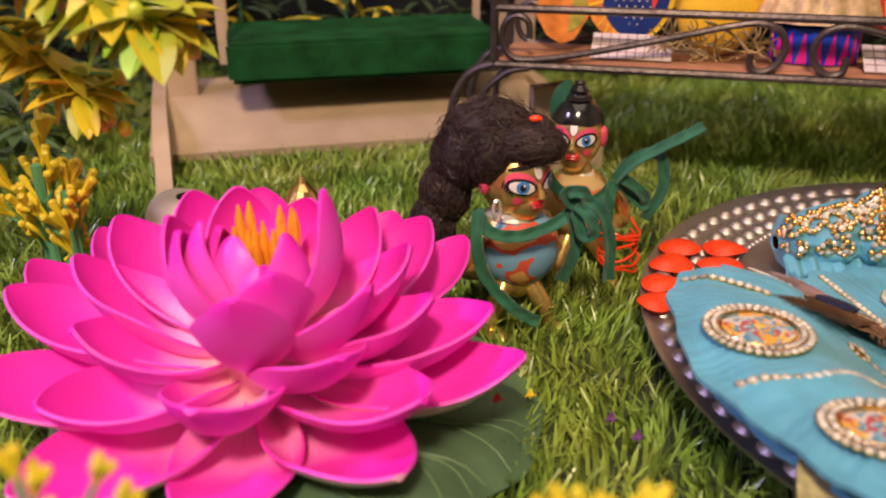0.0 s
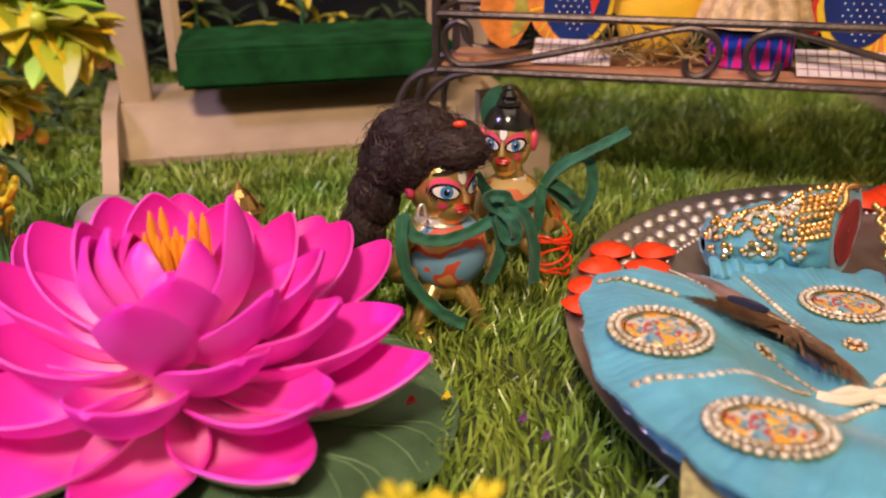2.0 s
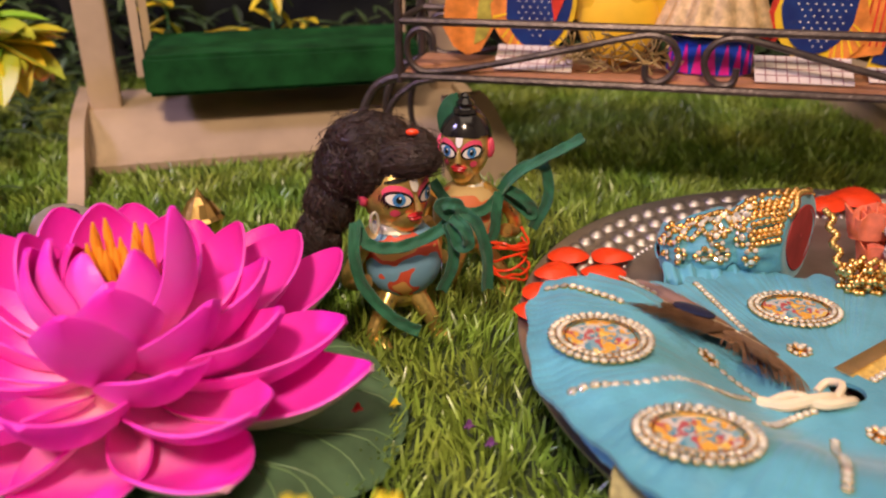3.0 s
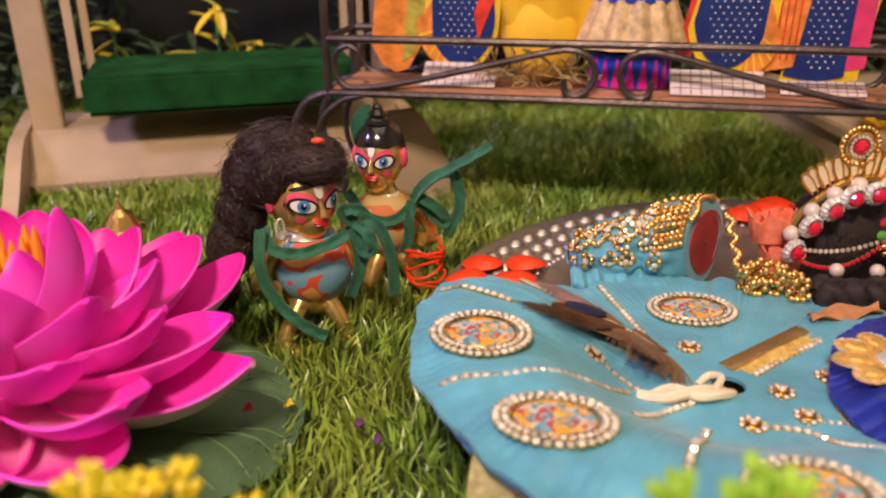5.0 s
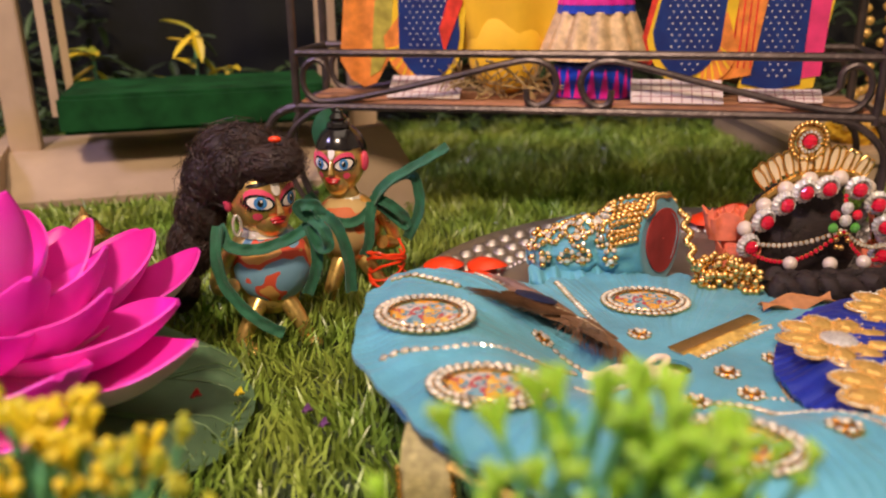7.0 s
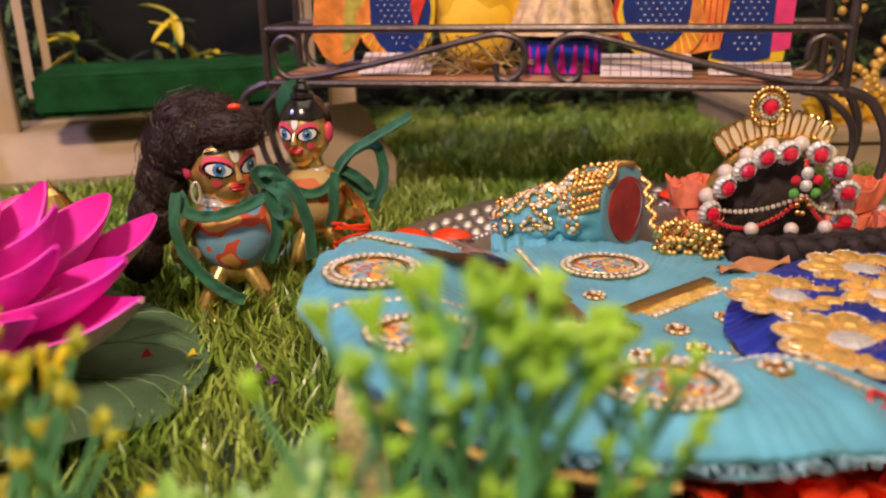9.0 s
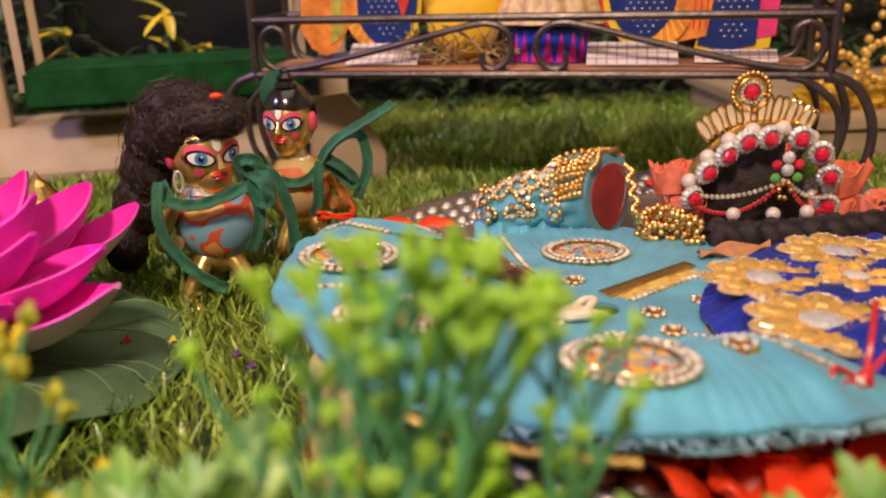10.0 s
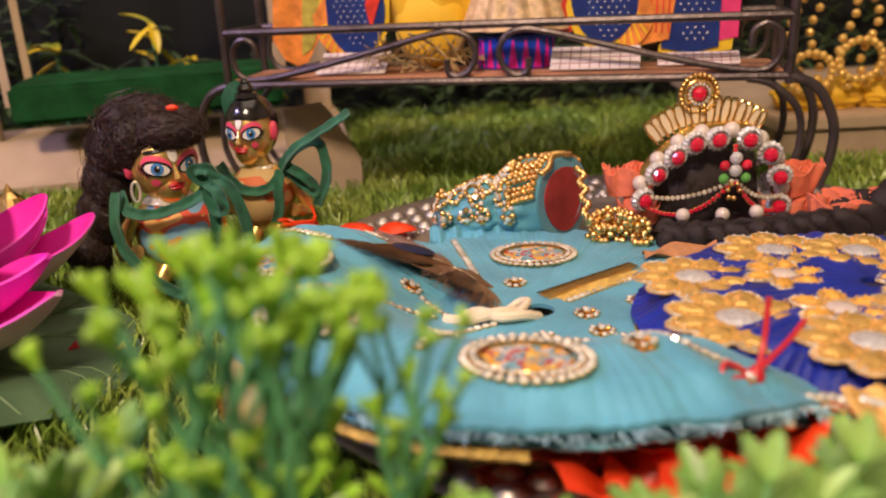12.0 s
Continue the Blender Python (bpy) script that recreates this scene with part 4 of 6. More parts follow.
def floret_mesh(r=0.0056):
    """A round setting with a scalloped rim of beads, in one piece."""
    g = Geo()
    n = 56
    rings = [(0.0, -0.0006), (0.55, -0.0006), (0.60, -0.0014), (0.66, -0.0006), (0.80, -0.0016), (1.0, -0.0002), (0.92, 0.0016), (0.0, 0.0016)]
    vs = []
    for f, y in rings:
        for k in range(n):
            a = 2 * math.pi * k / n
            b = 0.5 + 0.5 * math.cos(14 * a)
            rr = r * f * (1 + (0.10 * b if f > 0.9 else 0.0))
            vs.append((rr * math.cos(a), y - (0.0006 * b if 0.7 < f < 0.9 else 0.0), rr * math.sin(a)))
    g.add(vs, [(i * n + k, i * n + (k + 1) % n, (i + 1) * n + (k + 1) % n, (i + 1) * n + k) for i in range(len(rings) - 1) for k in range(n)])
    return g.mesh("floret", [M_CLEAR])


g = Geo()
g.ball((0, 0, 0), (0.0034, 0.0024, 0.0034), 8, 5)
RUBY = g.mesh("red_stone", [M_RUBY], False)
FLORET = floret_mesh()
ARCH = [(-0.0350, 0.0250), (-0.0290, 0.0370), (-0.0205, 0.0448), (-0.0120, 0.0505), (-0.0015, 0.0520), (0.0130, 0.0513), (0.0230, 0.0440), (0.0285, 0.0330), (0.0290, 0.0190)]
for k, (x, z) in enumerate(ARCH):
    f = place("floret", FLORET, crown, pose(x, -0.002 - 0.0 * abs(x), z, 8, 0, -x * 500))
    place("red_stone", RUBY, f, pose(0, -0.0024, 0), "faceted red glass stone")
for k in range(len(ARCH) - 1):
    (x0, z0), (x1, z1) = ARCH[k], ARCH[k + 1]
    d = Vector((x0 + x1, 0, z0 + z1 - 0.05)).normalized()
    place("pearl", PEARLM, crown, pose((x0 + x1) / 2 + d.x * 0.0032, 0.003, (z0 + z1) / 2 + d.z * 0.0032))
g = Geo()
g.tube(spline([(x * 1.04, 0.006, z + 0.004) for x, z in ARCH], 6), 0.0022, 8)
g.ob("frame", M_GOLD, crown)
for k in range(16):
    a = radians(127 - k * 4.6)
    c, d = Vector((-0.003, 0.006, 0.020)), Vector((math.cos(a), 0, math.sin(a)))
    s = Vector((-d.z, 0, d.x))
    b = c + d * 0.0375 + Vector((0, 0.0012 * (k % 2), 0))
    ln = 0.0095 + 0.0030 * math.sin(a)
    g = Geo()
    g.tube(spline([b - s * 0.0012, b + d * ln * 0.55 - s * 0.0021, b + d * ln * 0.93 - s * 0.0013, b + d * ln, b + d * ln * 0.93 + s * 0.0013, b + d * ln * 0.55 + s * 0.0021, b + s * 0.0012], 4), 0.00055, 5)
    g.ob("gold_loop", M_GOLD, crown)
    g = Geo()
    g.sheet(lambda u, v: b + d * (0.001 + ln * 0.80 * v) + s * (0.0030 * (u - 0.5)) + Vector((0, 0.0008, 0)), 2, 3, 0.0005)
    g.ob("cream_inlay", M_CREAM, crown)
fin = Geo()
fin.ball((0, 0.001, 0), (0.0088, 0.0022, 0.0088), 24, 8, 0)
finial = fin.ob("finial", M_GOLD, crown)
finial.matrix_basis = pose(-0.0085, 0.008, 0.0715)
for n, r, me in ((24, 0.0085, None), (16, 0.0046, None)):
    for k in range(n):
        a = 2 * math.pi * k / n
        place("pearl_bead", SEED if n == 16 else BEAD, finial, pose(r * math.cos(a), -0.0012, r * math.sin(a)) @ Matrix.Diagonal((0.75, 0.75, 0.75, 1)) if n == 24 else pose(r * math.cos(a), -0.0022, r * math.sin(a)))
g = Geo()
g.tube([(0.0062 * math.cos(a), -0.0012, 0.0062 * math.sin(a)) for a in np.linspace(0, 2 * math.pi, 33)], 0.0008, 6)
g.ob("gold_rope", M_GOLD, finial)
place("red_stone", RUBY, finial, pose(0, -0.0024, 0))


def swag(p0, p1, sag, me, n, name):
    for k in range(n):
        f = (k + 0.5) / n
        p = Vector(p0).lerp(Vector(p1), f) - Vector((0, 0, sag * 4 * f * (1 - f)))
        place(name, me, crown, Matrix.Translation(p) @ pose(0, 0, 0, 75))


PX, PZ = 0.004, 0.0385
for end, sag, me, n, nm in (((-0.035, -0.003, 0.027), 0.004, STONE_S, 17, "clear_stone"), ((0.029, -0.003, 0.024), 0.004, STONE_S, 12, "clear_stone"), ((-0.034, -0.004, 0.022), 0.009, STONE_RED, 20, "red_stone"), ((0.028, -0.004, 0.018), 0.006, STONE_RED, 15, "red_stone")):
    swag(end, (PX, -0.010, PZ - 0.004), sag, me, n, nm)
swag((PX + 0.001, -0.006, 0.050), (PX, -0.009, PZ + 0.004), 0.0, STONE_RED, 4, "red_stone")
M_GREENGLASS = mat("green_glass", (0.10, 0.35, 0.06), 0.12, bump=0, spec=0.9)
for x, z, m in ((-0.0050, 0.003, M_RUBY), (0.0050, 0.003, M_RUBY), (-0.0052, -0.003, M_GREENGLASS), (0.0048, -0.003, M_GREENGLASS), (0, 0.0005, M_CLEAR), (0.0, 0.0062, M_CLEAR)):
    g = Geo()
    g.ball((PX + x, -0.0112, PZ + z), (0.0024, 0.0018, 0.0024) if m is not M_CLEAR else (0.0030, 0.0020, 0.0030), 8, 5)
    g.ob("pendant_stone", m, crown, smooth=False)
for x, z in ((-0.0028, -0.0085), (0.0026, -0.0090), (0.0, -0.0125), (-0.0015, -0.0060), (0.0015, -0.0060), (-0.0022, -0.0120)):
    place("gold_bead", BEAD, crown, pose(PX + x, -0.0108, PZ + z) @ Matrix.Diagonal((0.8, 0.8, 0.8, 1)))
for x, y, z in ((0.2700, 0.3060, 0.0375), (0.2875, 0.3040, 0.0375), (0.3030, 0.3040, 0.0380)):
    o = place("pearl_bead", PEARLM, None, pose(x, y, z) @ Matrix.Diagonal((0.85, 0.85, 0.85, 1)), "large white pearl bead on the black braid")
    tagged(o, category="bead", group="pearls on the braid")


def rose(c, r, seed):
    t = thing("ribbon_rose", "ruffled coral ribbon rose beside the crown", "ribbon rose", pose(*c), "coral roses")
    rng = random.Random(seed)
    for k in range(9):
        a0, rr, tilt = rng.uniform(0, 6.28), r * (0.35 + 0.65 * k / 8), rng.uniform(-0.6, 0.6)
        g = Geo()
        g.sheet(lambda u, v: Vector((rr * math.cos(a0 + 2.3 * v) * (1 + 0.25 * u), rr * math.sin(a0 + 2.3 * v) * 0.7 * (1 + 0.25 * u) + 0.002 * math.sin(14 * v) * u, (u - 0.35) * r * 1.1 + tilt * rr * (v - 0.5) + 0.0015 * math.sin(11 * v + k) * u)), 6, 18, 0.0005)
        g.ob("fold", M_CORAL, t)


rose((0.2535, 0.334, 0.046), 0.0115, 1)
rose((0.2560, 0.331, 0.032), 0.0100, 2)
rose((0.3300, 0.331, 0.044), 0.0115, 3)
rose((0.3260, 0.326, 0.030), 0.0110, 4)
rose((0.3440, 0.310, 0.031), 0.0140, 5)

# orange chiffon scrap between the dresses
g = Geo()
g.sheet(lambda u, v: (0.244 + 0.034 * u, 0.272 + 0.006 * v + 0.006 * u, 0.030 + 0.002 * math.sin(9 * u + 4 * v) + 0.002 * v), 18, 8, 0.0006)
tagged(g.ob("chiffon_scrap", mat("orange_chiffon", (0.46, 0.19, 0.07), 0.6, vary=0.3, scale=150)), "crumpled orange chiffon scrap beside the gold beads", "cloth")

# red thread with tassel
t = thing("red_thread", "knotted dark red thread over the edge of the blue dress", "thread", pose(0.234, 0.133, 0.047))
for pts in ([(0, 0, 0.002), (0.004, 0.006, 0.008), (0.006, 0.010, 0.019)], [(0, 0, 0.003), (0.010, 0.006, 0.008), (0.016, 0.010, 0.012)], [(0, 0, 0.002), (-0.008, -0.003, 0.003), (-0.018, -0.006, 0.001), (-0.030, -0.009, -0.001)], [(0, 0, 0.001), (-0.006, -0.006, 0.001), (-0.012, -0.012, -0.004)], [(-0.002, 0, 0.003), (-0.008, 0.0, 0.006), (-0.010, -0.004, 0.002)]):
    g = Geo()
    g.tube(spline(pts, 6), 0.0008, 6)
    g.ob("strand", M_REDLIP, t)
g = Geo()
g.ball((0, 0, 0.002), (0.0024, 0.0024, 0.003), 10, 7)
g.ob("knot", M_REDLIP, t)
tb = thing("jewelled_trim", "cluster of clear rhinestones and gold lace at the tray's front", "trim", pose(0.245, 0.128, 0.036))
for k in range(40):
    place("stone", STONE, tb, pose(0.034 * ((k * 0.618) % 1) - 0.006, 0.010 * ((k * 0.382) % 1) - 0.004, 0.003 * ((k * 0.27) % 1) + 0.004, 20))
g = Geo()
g.sheet(lambda u, v: (0.010 + 0.06 * u, -0.014 + 0.018 * v, 0.003 + 0.0008 * math.sin(50 * u) + 0.006 * v), 60, 6, 0.001)
g.ob("lace", M_GOLDCLOTH, tb)


# ---- two brass statues ----
def face_patch(g, c, rad, fx, fn, a, b, sa, sb, mi, lift=1.02, roll=0.0, n=14):
    """A painted oval on the head: a, b its place to the side and up (radians), sa, sb its half sizes."""
    up = Vector((0, 0, 1))

    def at(p, q):
        d = fn * (math.cos(p) * math.cos(q)) + fx * (math.sin(p) * math.cos(q)) + up * math.sin(q)
        return Vector(c) + Vector((d.x * rad[0], d.y * rad[1], d.z * rad[2])) * lift
    cr, sr = math.cos(roll), math.sin(roll)
    vs = [at(a, b)]
    for ring in (0.5, 1.0):
        for k in range(n):
            t = 2 * math.pi * k / n
            p, q = sa * ring * math.cos(t), sb * ring * math.sin(t)
            vs.append(at(a + p * cr - q * sr, b + p * sr + q * cr))
    fs = [(0, 1 + k, 1 + (k + 1) % n) for k in range(n)] + [(1 + k, 1 + n + k, 1 + n + (k + 1) % n, 1 + (k + 1) % n) for k in range(n)]
    g.add(vs, fs, mi)


def statue(label, base, head, rad, normal, tilt, chest, chest_r, feet, cloth, hairdo):
    g = Geo()
    fn = Vector((normal[0], normal[1], 0)).normalized()
    fx = Vector((-fn.y, fn.x, 0))
    h = Vector(head)
    g.ball(head, rad, 24, 18, 0)
    g.ball(h + fn * rad[0] * 0.45 - Vector((0, 0, rad[2] * 0.55)), (rad[0] * 0.55, rad[1] * 0.55, rad[2] * 0.5), 14, 10, 0)
    # nose, lips, ears
    g.tube([h + fn * rad[0] * 0.98 + Vector((0, 0, rad[2] * 0.12)), h + fn * rad[0] * 1.10 - Vector((0, 0, rad[2] * 0.10)), h + fn * rad[0] * 1.16 - Vector((0, 0, rad[2] * 0.26))], [0.0007, 0.0012, 0.0017], 8, 0)
    for s in (-1, 1):
        face_patch(g, head, rad, fx, fn, s * 0.54, 0.15, 0.47, 0.25, 2, 1.015, s * 0.20)
        face_patch(g, head, rad, fx, fn, s * 0.53, 0.04, 0.46, 0.215, 1, 1.028, s * 0.16)
        face_patch(g, head, rad, fx, fn, s * 0.52, 0.03, 0.37, 0.155, 3, 1.038, s * 0.16)
        face_patch(g, head, rad, fx, fn, s * 0.50, 0.04, 0.185, 0.160, 4, 1.048)
        face_patch(g, head, rad, fx, fn, s * 0.50, 0.04, 0.085, 0.090, 1, 1.056)
        face_patch(g, head, rad, fx, fn, s * 0.47, 0.09, 0.030, 0.030, 3, 1.062)
        face_patch(g, head, rad, fx, fn, s * 0.52, 0.50, 0.44, 0.055, 1, 1.03, -s * 0.10)
        for q in range(5):
            face_patch(g, head, rad, fx, fn, s * (0.78 + 0.07 * q), -0.12 + 0.05 * q, 0.022, 0.085, 1, 1.030, s * (0.5 - 0.1 * q), 8)
        face_patch(g, head, rad, fx, fn, s * 0.62, -0.34, 0.16, 0.11, 2, 1.012)
        e = h + fx * (s * rad[0] * 1.02) - fn * rad[0] * 0.12
        g.ball(e, (0.0022, 0.0030, 0.0052), 10, 8, 2, Matrix.Rotation(math.atan2(fn.x, -fn.y), 3, "Z"))
    face_patch(g, head, rad, fx, fn, 0, 0.42, 0.15, 0.24, 3, 1.035)
    lip = Matrix.Rotation(math.atan2(fn.x, -fn.y), 3, "Z")
    g.ball(h + fn * (rad[0] * 0.98) - Vector((0, 0, rad[2] * 0.43)), (0.0042, 0.0018, 0.0012), 12, 6, 5, lip)
    g.ball(h + fn * (rad[0] * 0.99) - Vector((0, 0, rad[2] * 0.51)), (0.0034, 0.0018, 0.0013), 12, 6, 5, lip)
    # neck, torso, arms, legs
    ch = Vector(chest)
    g.tube([h - Vector((0, 0, rad[2] * 0.7)), ch + Vector((0, 0, chest_r[2] * 0.7))], [rad[0] * 0.5, rad[0] * 0.62], 12, 0)
    g.tube([ch + Vector((0, 0, chest_r[2] * 0.75)), ch + Vector((0, 0, chest_r[2] * 0.92))], [rad[0] * 0.85, rad[0] * 0.6], 14, 7)
    g.ball(chest, chest_r, 22, 14, 0)
    g.ball(ch + fn * 0.0030 + Vector((0, 0, chest_r[2] * 0.02)), (chest_r[0] * 0.98, chest_r[1] * 0.98, chest_r[2] * 0.93), 22, 14, 6)
    g.ball(ch - Vector((0, 0, chest_r[2] * 0.75)), (chest_r[0] * 0.72, chest_r[1] * 0.72, chest_r[2] * 0.5), 18, 10, 0)
    for s in (-1, 1):
        sh = ch + fx * (s * chest_r[0] * 0.95) + Vector((0, 0, chest_r[2] * 0.45))
        el = sh + fx * (s * 0.006) - fn * 0.004 - Vector((0, 0, 0.017))
        g.tube(spline([sh, (sh + el) / 2 + fx * s * 0.002, el, el + fn * 0.010 - fx * (s * 0.003) + Vector((0, 0, 0.003))], 5), 0.0036, 10, 0)
    for f in feet:
        f = Vector(f)
        kn = (f + ch) / 2 + fn * 0.001
        g.tube(spline([ch - Vector((0, 0, chest_r[2] * 0.5)), kn, f + Vector((0, 0, 0.006)), f], 5), [0.0056 - 0.0002 * q for q in range(16)], 10, 0)
        g.ball(f + fn * 0.005 + Vector((0, 0, 0.002)), (0.0045, 0.0075, 0.003), 10, 6, 0, Matrix.Rotation(math.atan2(fn.x, -fn.y), 3, "Z"))
    hairdo(g, h, fn, fx)
    return g.ob("brass_statue", [M_BRASS, M_BLACK, M_PINK, M_WHITE, M_IRIS, M_REDLIP, cloth, M_STONE], None, label, "statue", "brass statues")


def floral(name, base, spots, scale):
    m = mat(name, base, 0.6)
    nt = m.node_tree
    tc, vo = nt.nodes.new("ShaderNodeTexCoord"), nt.nodes.new("ShaderNodeTexNoise")
    vo.inputs["Scale"].default_value, vo.inputs["Detail"].default_value = scale, 1
    nt.links.new(tc.outputs["Object"], vo.inputs["Vector"])
    cr = nt.nodes.new("ShaderNodeValToRGB")
    cr.color_ramp.interpolation = "CONSTANT"
    for i, (p, c) in enumerate([(0, base)] + spots):
        e = cr.color_ramp.elements[i] if i < 2 else cr.color_ramp.elements.new(p)
        e.position, e.color = p, (*c, 1)
    nt.links.new(vo.outputs[0], cr.inputs[0])
    nt.links.new(cr.outputs[0], nt.nodes["Principled BSDF"].inputs["Base Color"])
    return m


M_CLOTHA = floral("blue_floral_cloth", (0.20, 0.40, 0.58), [(0.545, (0.72, 0.10, 0.05)), (0.63, (0.80, 0.42, 0.12))], 75)
M_CLOTHB = floral("striped_cloth", (0.55, 0.38, 0.16), [(0.58, (0.60, 0.14, 0.04)), (0.63, (0.74, 0.48, 0.20))], 60)


def hair_a(g, h, fn, fx):
    g.ball(h + Vector((0, 0, 0.002)) - fn * 0.003, (0.0162, 0.0162, 0.0178), 24, 14, 1, hi=0.42)


def hair_b(g, h, fn, fx):
    g.ball(h + Vector((0, 0, 0.0025)) - fn * 0.0012, (0.0132, 0.0132, 0.0165), 22, 12, 1, hi=0.40)
    g.ball(h - fn * 0.005 + Vector((0, 0, 0.002)), (0.0125, 0.0125, 0.0165), 18, 12, 1)
    top = h + Vector((0, 0, 0.0175))
    g.lathe([(0.0062, 0.0), (0.0056, 0.002), (0.0040, 0.003), (0.0046, 0.0045), (0.0032, 0.006), (0.0024, 0.0068), (0.0026, 0.0078), (0.0012, 0.009), (0.0, 0.0095)], 14, 1, tuple(top))


statue("small brass statue with painted face and blue floral cloth", (0.03, 0.33), (0.0310, 0.3290, 0.0690), (0.0152, 0.0152, 0.0172), (0.60, -0.80), 0, (0.0315, 0.3300, 0.0365), (0.0190, 0.0155, 0.0205), [(0.0205, 0.3130, 0.0), (0.0480, 0.3200, 0.0)], M_CLOTHA, hair_a)
statue("small brass statue with painted face and black topknot", (0.064, 0.373), (0.0640, 0.3730, 0.0745), (0.0122, 0.0122, 0.0160), (-0.285, -0.96), 0, (0.0665, 0.3740, 0.0400), (0.0180, 0.0150, 0.0180), [(0.0560, 0.3600, 0.0), (0.0860, 0.3640, 0.0)], M_CLOTHB, hair_b)

M_WOOL = mat("wool_fibre", (0.034, 0.017, 0.014), 0.5, vary=0.5, scale=60, bump=0, island=0.5)


def wool(g, c, r, n, seed):
    """Fine curled fibres that lie along a woolly lump, the odd one standing off it."""
    rng = random.Random(seed)
    for _ in range(n):
        d = Vector((rng.gauss(0, 1), rng.gauss(0, 1), rng.gauss(0, 1))).normalized()
        flow = (Vector((0.4, 0.2, -1.0)) - d * d.dot(Vector((0.4, 0.2, -1.0)))).normalized()
        turn = Matrix.Rotation(rng.gauss(0, 0.9), 3, d)
        flow, bend, lift = turn @ flow, rng.gauss(0, 0.5), rng.uniform(-0.01, 0.05) if rng.random() < 0.85 else rng.uniform(0.08, 0.30)
        pts = []
        for k in range(5):
            q = (d + flow * (0.13 * k)).normalized()
            flow = Matrix.Rotation(bend, 3, q) @ flow
            h = 0.97 + lift * (k / 4) + 0.012 * math.sin(3 * k + 40 * d.x)
            pts.append(Vector((c[0] + q.x * r[0] * h, c[1] + q.y * r[1] * h, c[2] + q.z * r[2] * h)))
        g.tube(pts, 0.00013, 3)


# woolly wig over the first statue
wig2 = thing("woolly_wig", "bushy black woollen wig over a brass statue's head", "wig", pose(0.018, 0.337, 0.0))
LUMPS = [((0.0180, -0.0140, 0.0845), (0.0160, 0.0095, 0.0085)), ((0.0020, -0.0135, 0.0800), (0.0110, 0.0085, 0.0130)), ((0.002, 0.002, 0.0860), (0.0210, 0.0170, 0.0150)), ((-0.008, 0.0, 0.0760), (0.0160, 0.0150, 0.0150)), ((0.020, 0.004, 0.0840), (0.0120, 0.0110, 0.0100)), ((-0.017, 0.0, 0.0590), (0.0120, 0.0120, 0.0150)), ((-0.023, -0.002, 0.0430), (0.0110, 0.0110, 0.0150)), ((-0.030, -0.006, 0.0260), (0.0105, 0.0100, 0.0140))]
g = Geo()
for k, (c, r) in enumerate(LUMPS):
    lump(g, c, tuple(q * 0.93 for q in r), 0.16, k * 3.7, 40, 28)
g.ob("hair_mass", M_HAIR, wig2)
g = Geo()
for k, (c, r) in enumerate(LUMPS):
    wool(g, c, r, 1300 if k < 5 else 700, 20 + k)
g.ob("stray_hair", M_WOOL, wig2, kind="stuff")
g = Geo()
g.ball((0.021, -0.007, 0.0945), (0.0030, 0.0016, 0.0016), 10, 6)
g.ob("hair_clip", M_RED, wig2, "small red hair clip")

t = thing("hoop_earring", "small rhinestone hoop earring on the statue's ear", "earring", pose(0.0215, 0.3125, 0.0600))
g = Geo()
g.tube([(0.0016 * math.cos(a) + 0.001, 0.0008 * math.cos(a), 0.0046 * math.sin(a)) for a in np.linspace(0, 2 * math.pi, 22)], 0.0007, 6)
g.ob("hoop", M_STONE, t)


def tape(name_label, pieces, width=0.0050):
    """Folded cotton tape with a stitched ridge along each edge."""
    t = thing("green_ribbon", name_label, "ribbon", pose(*pieces[0][0][0]))
    o = Vector(pieces[0][0][0])
    for pts, up in pieces:
        line, up = spline([Vector(p) - o for p in pts], 8), Vector(up)

        def fn(u, v):
            i = min(int(round(v * (len(line) - 1))), len(line) - 1)
            d = (line[min(i + 1, len(line) - 1)] - line[max(i - 1, 0)]).normalized()
            side = d.cross(up).normalized()
            return line[i] + side * ((u - 0.5) * width) + side.cross(d).normalized() * (0.0005 * math.cos(2 * math.pi * u) + 0.0003 * math.sin(0.9 * i + 5 * u))
        g = Geo()
        g.sheet(fn, 8, len(line) - 1, 0.0007)
        g.ob("tape", M_RIBBON, t)
    return t


tape("dark green cotton tape tied round the wigged brass statue", [
    ([(0.0141, 0.3140, 0.0600), (0.0190, 0.3075, 0.0530), (0.0270, 0.3060, 0.0510), (0.0370, 0.3070, 0.0520), (0.0490, 0.3110, 0.0560), (0.0550, 0.3130, 0.0610)], (0.1, -0.85, 0.5)),
    ([(0.0146, 0.3100, 0.0610), (0.0140, 0.3040, 0.0490), (0.0170, 0.3020, 0.0359), (0.0262, 0.3010, 0.0234), (0.0345, 0.3000, 0.0170), (0.0412, 0.3000, 0.0135)], (-0.2, -0.9, 0.4)),
    ([(0.0551, 0.3110, 0.0660), (0.0645, 0.3080, 0.0630), (0.0704, 0.3090, 0.0471), (0.0712, 0.3100, 0.0283)], (0.3, -0.9, 0.1)),
    ([(0.0555, 0.3090, 0.0640), (0.0610, 0.3060, 0.0590), (0.0625, 0.3060, 0.0520), (0.0585, 0.3080, 0.0510), (0.0550, 0.3090, 0.0610)], (0.3, -0.9, 0.1)),
    ([(0.0550, 0.3100, 0.0630), (0.0500, 0.3080, 0.0690), (0.0570, 0.3080, 0.0700), (0.0600, 0.3090, 0.0640)], (0.2, -0.9, 0.2)),
    ([(0.0540, 0.3110, 0.0600), (0.0565, 0.3120, 0.0480), (0.0555, 0.3120, 0.0380), (0.0510, 0.3130, 0.0265)], (0.1, -0.95, 0.1)),
])
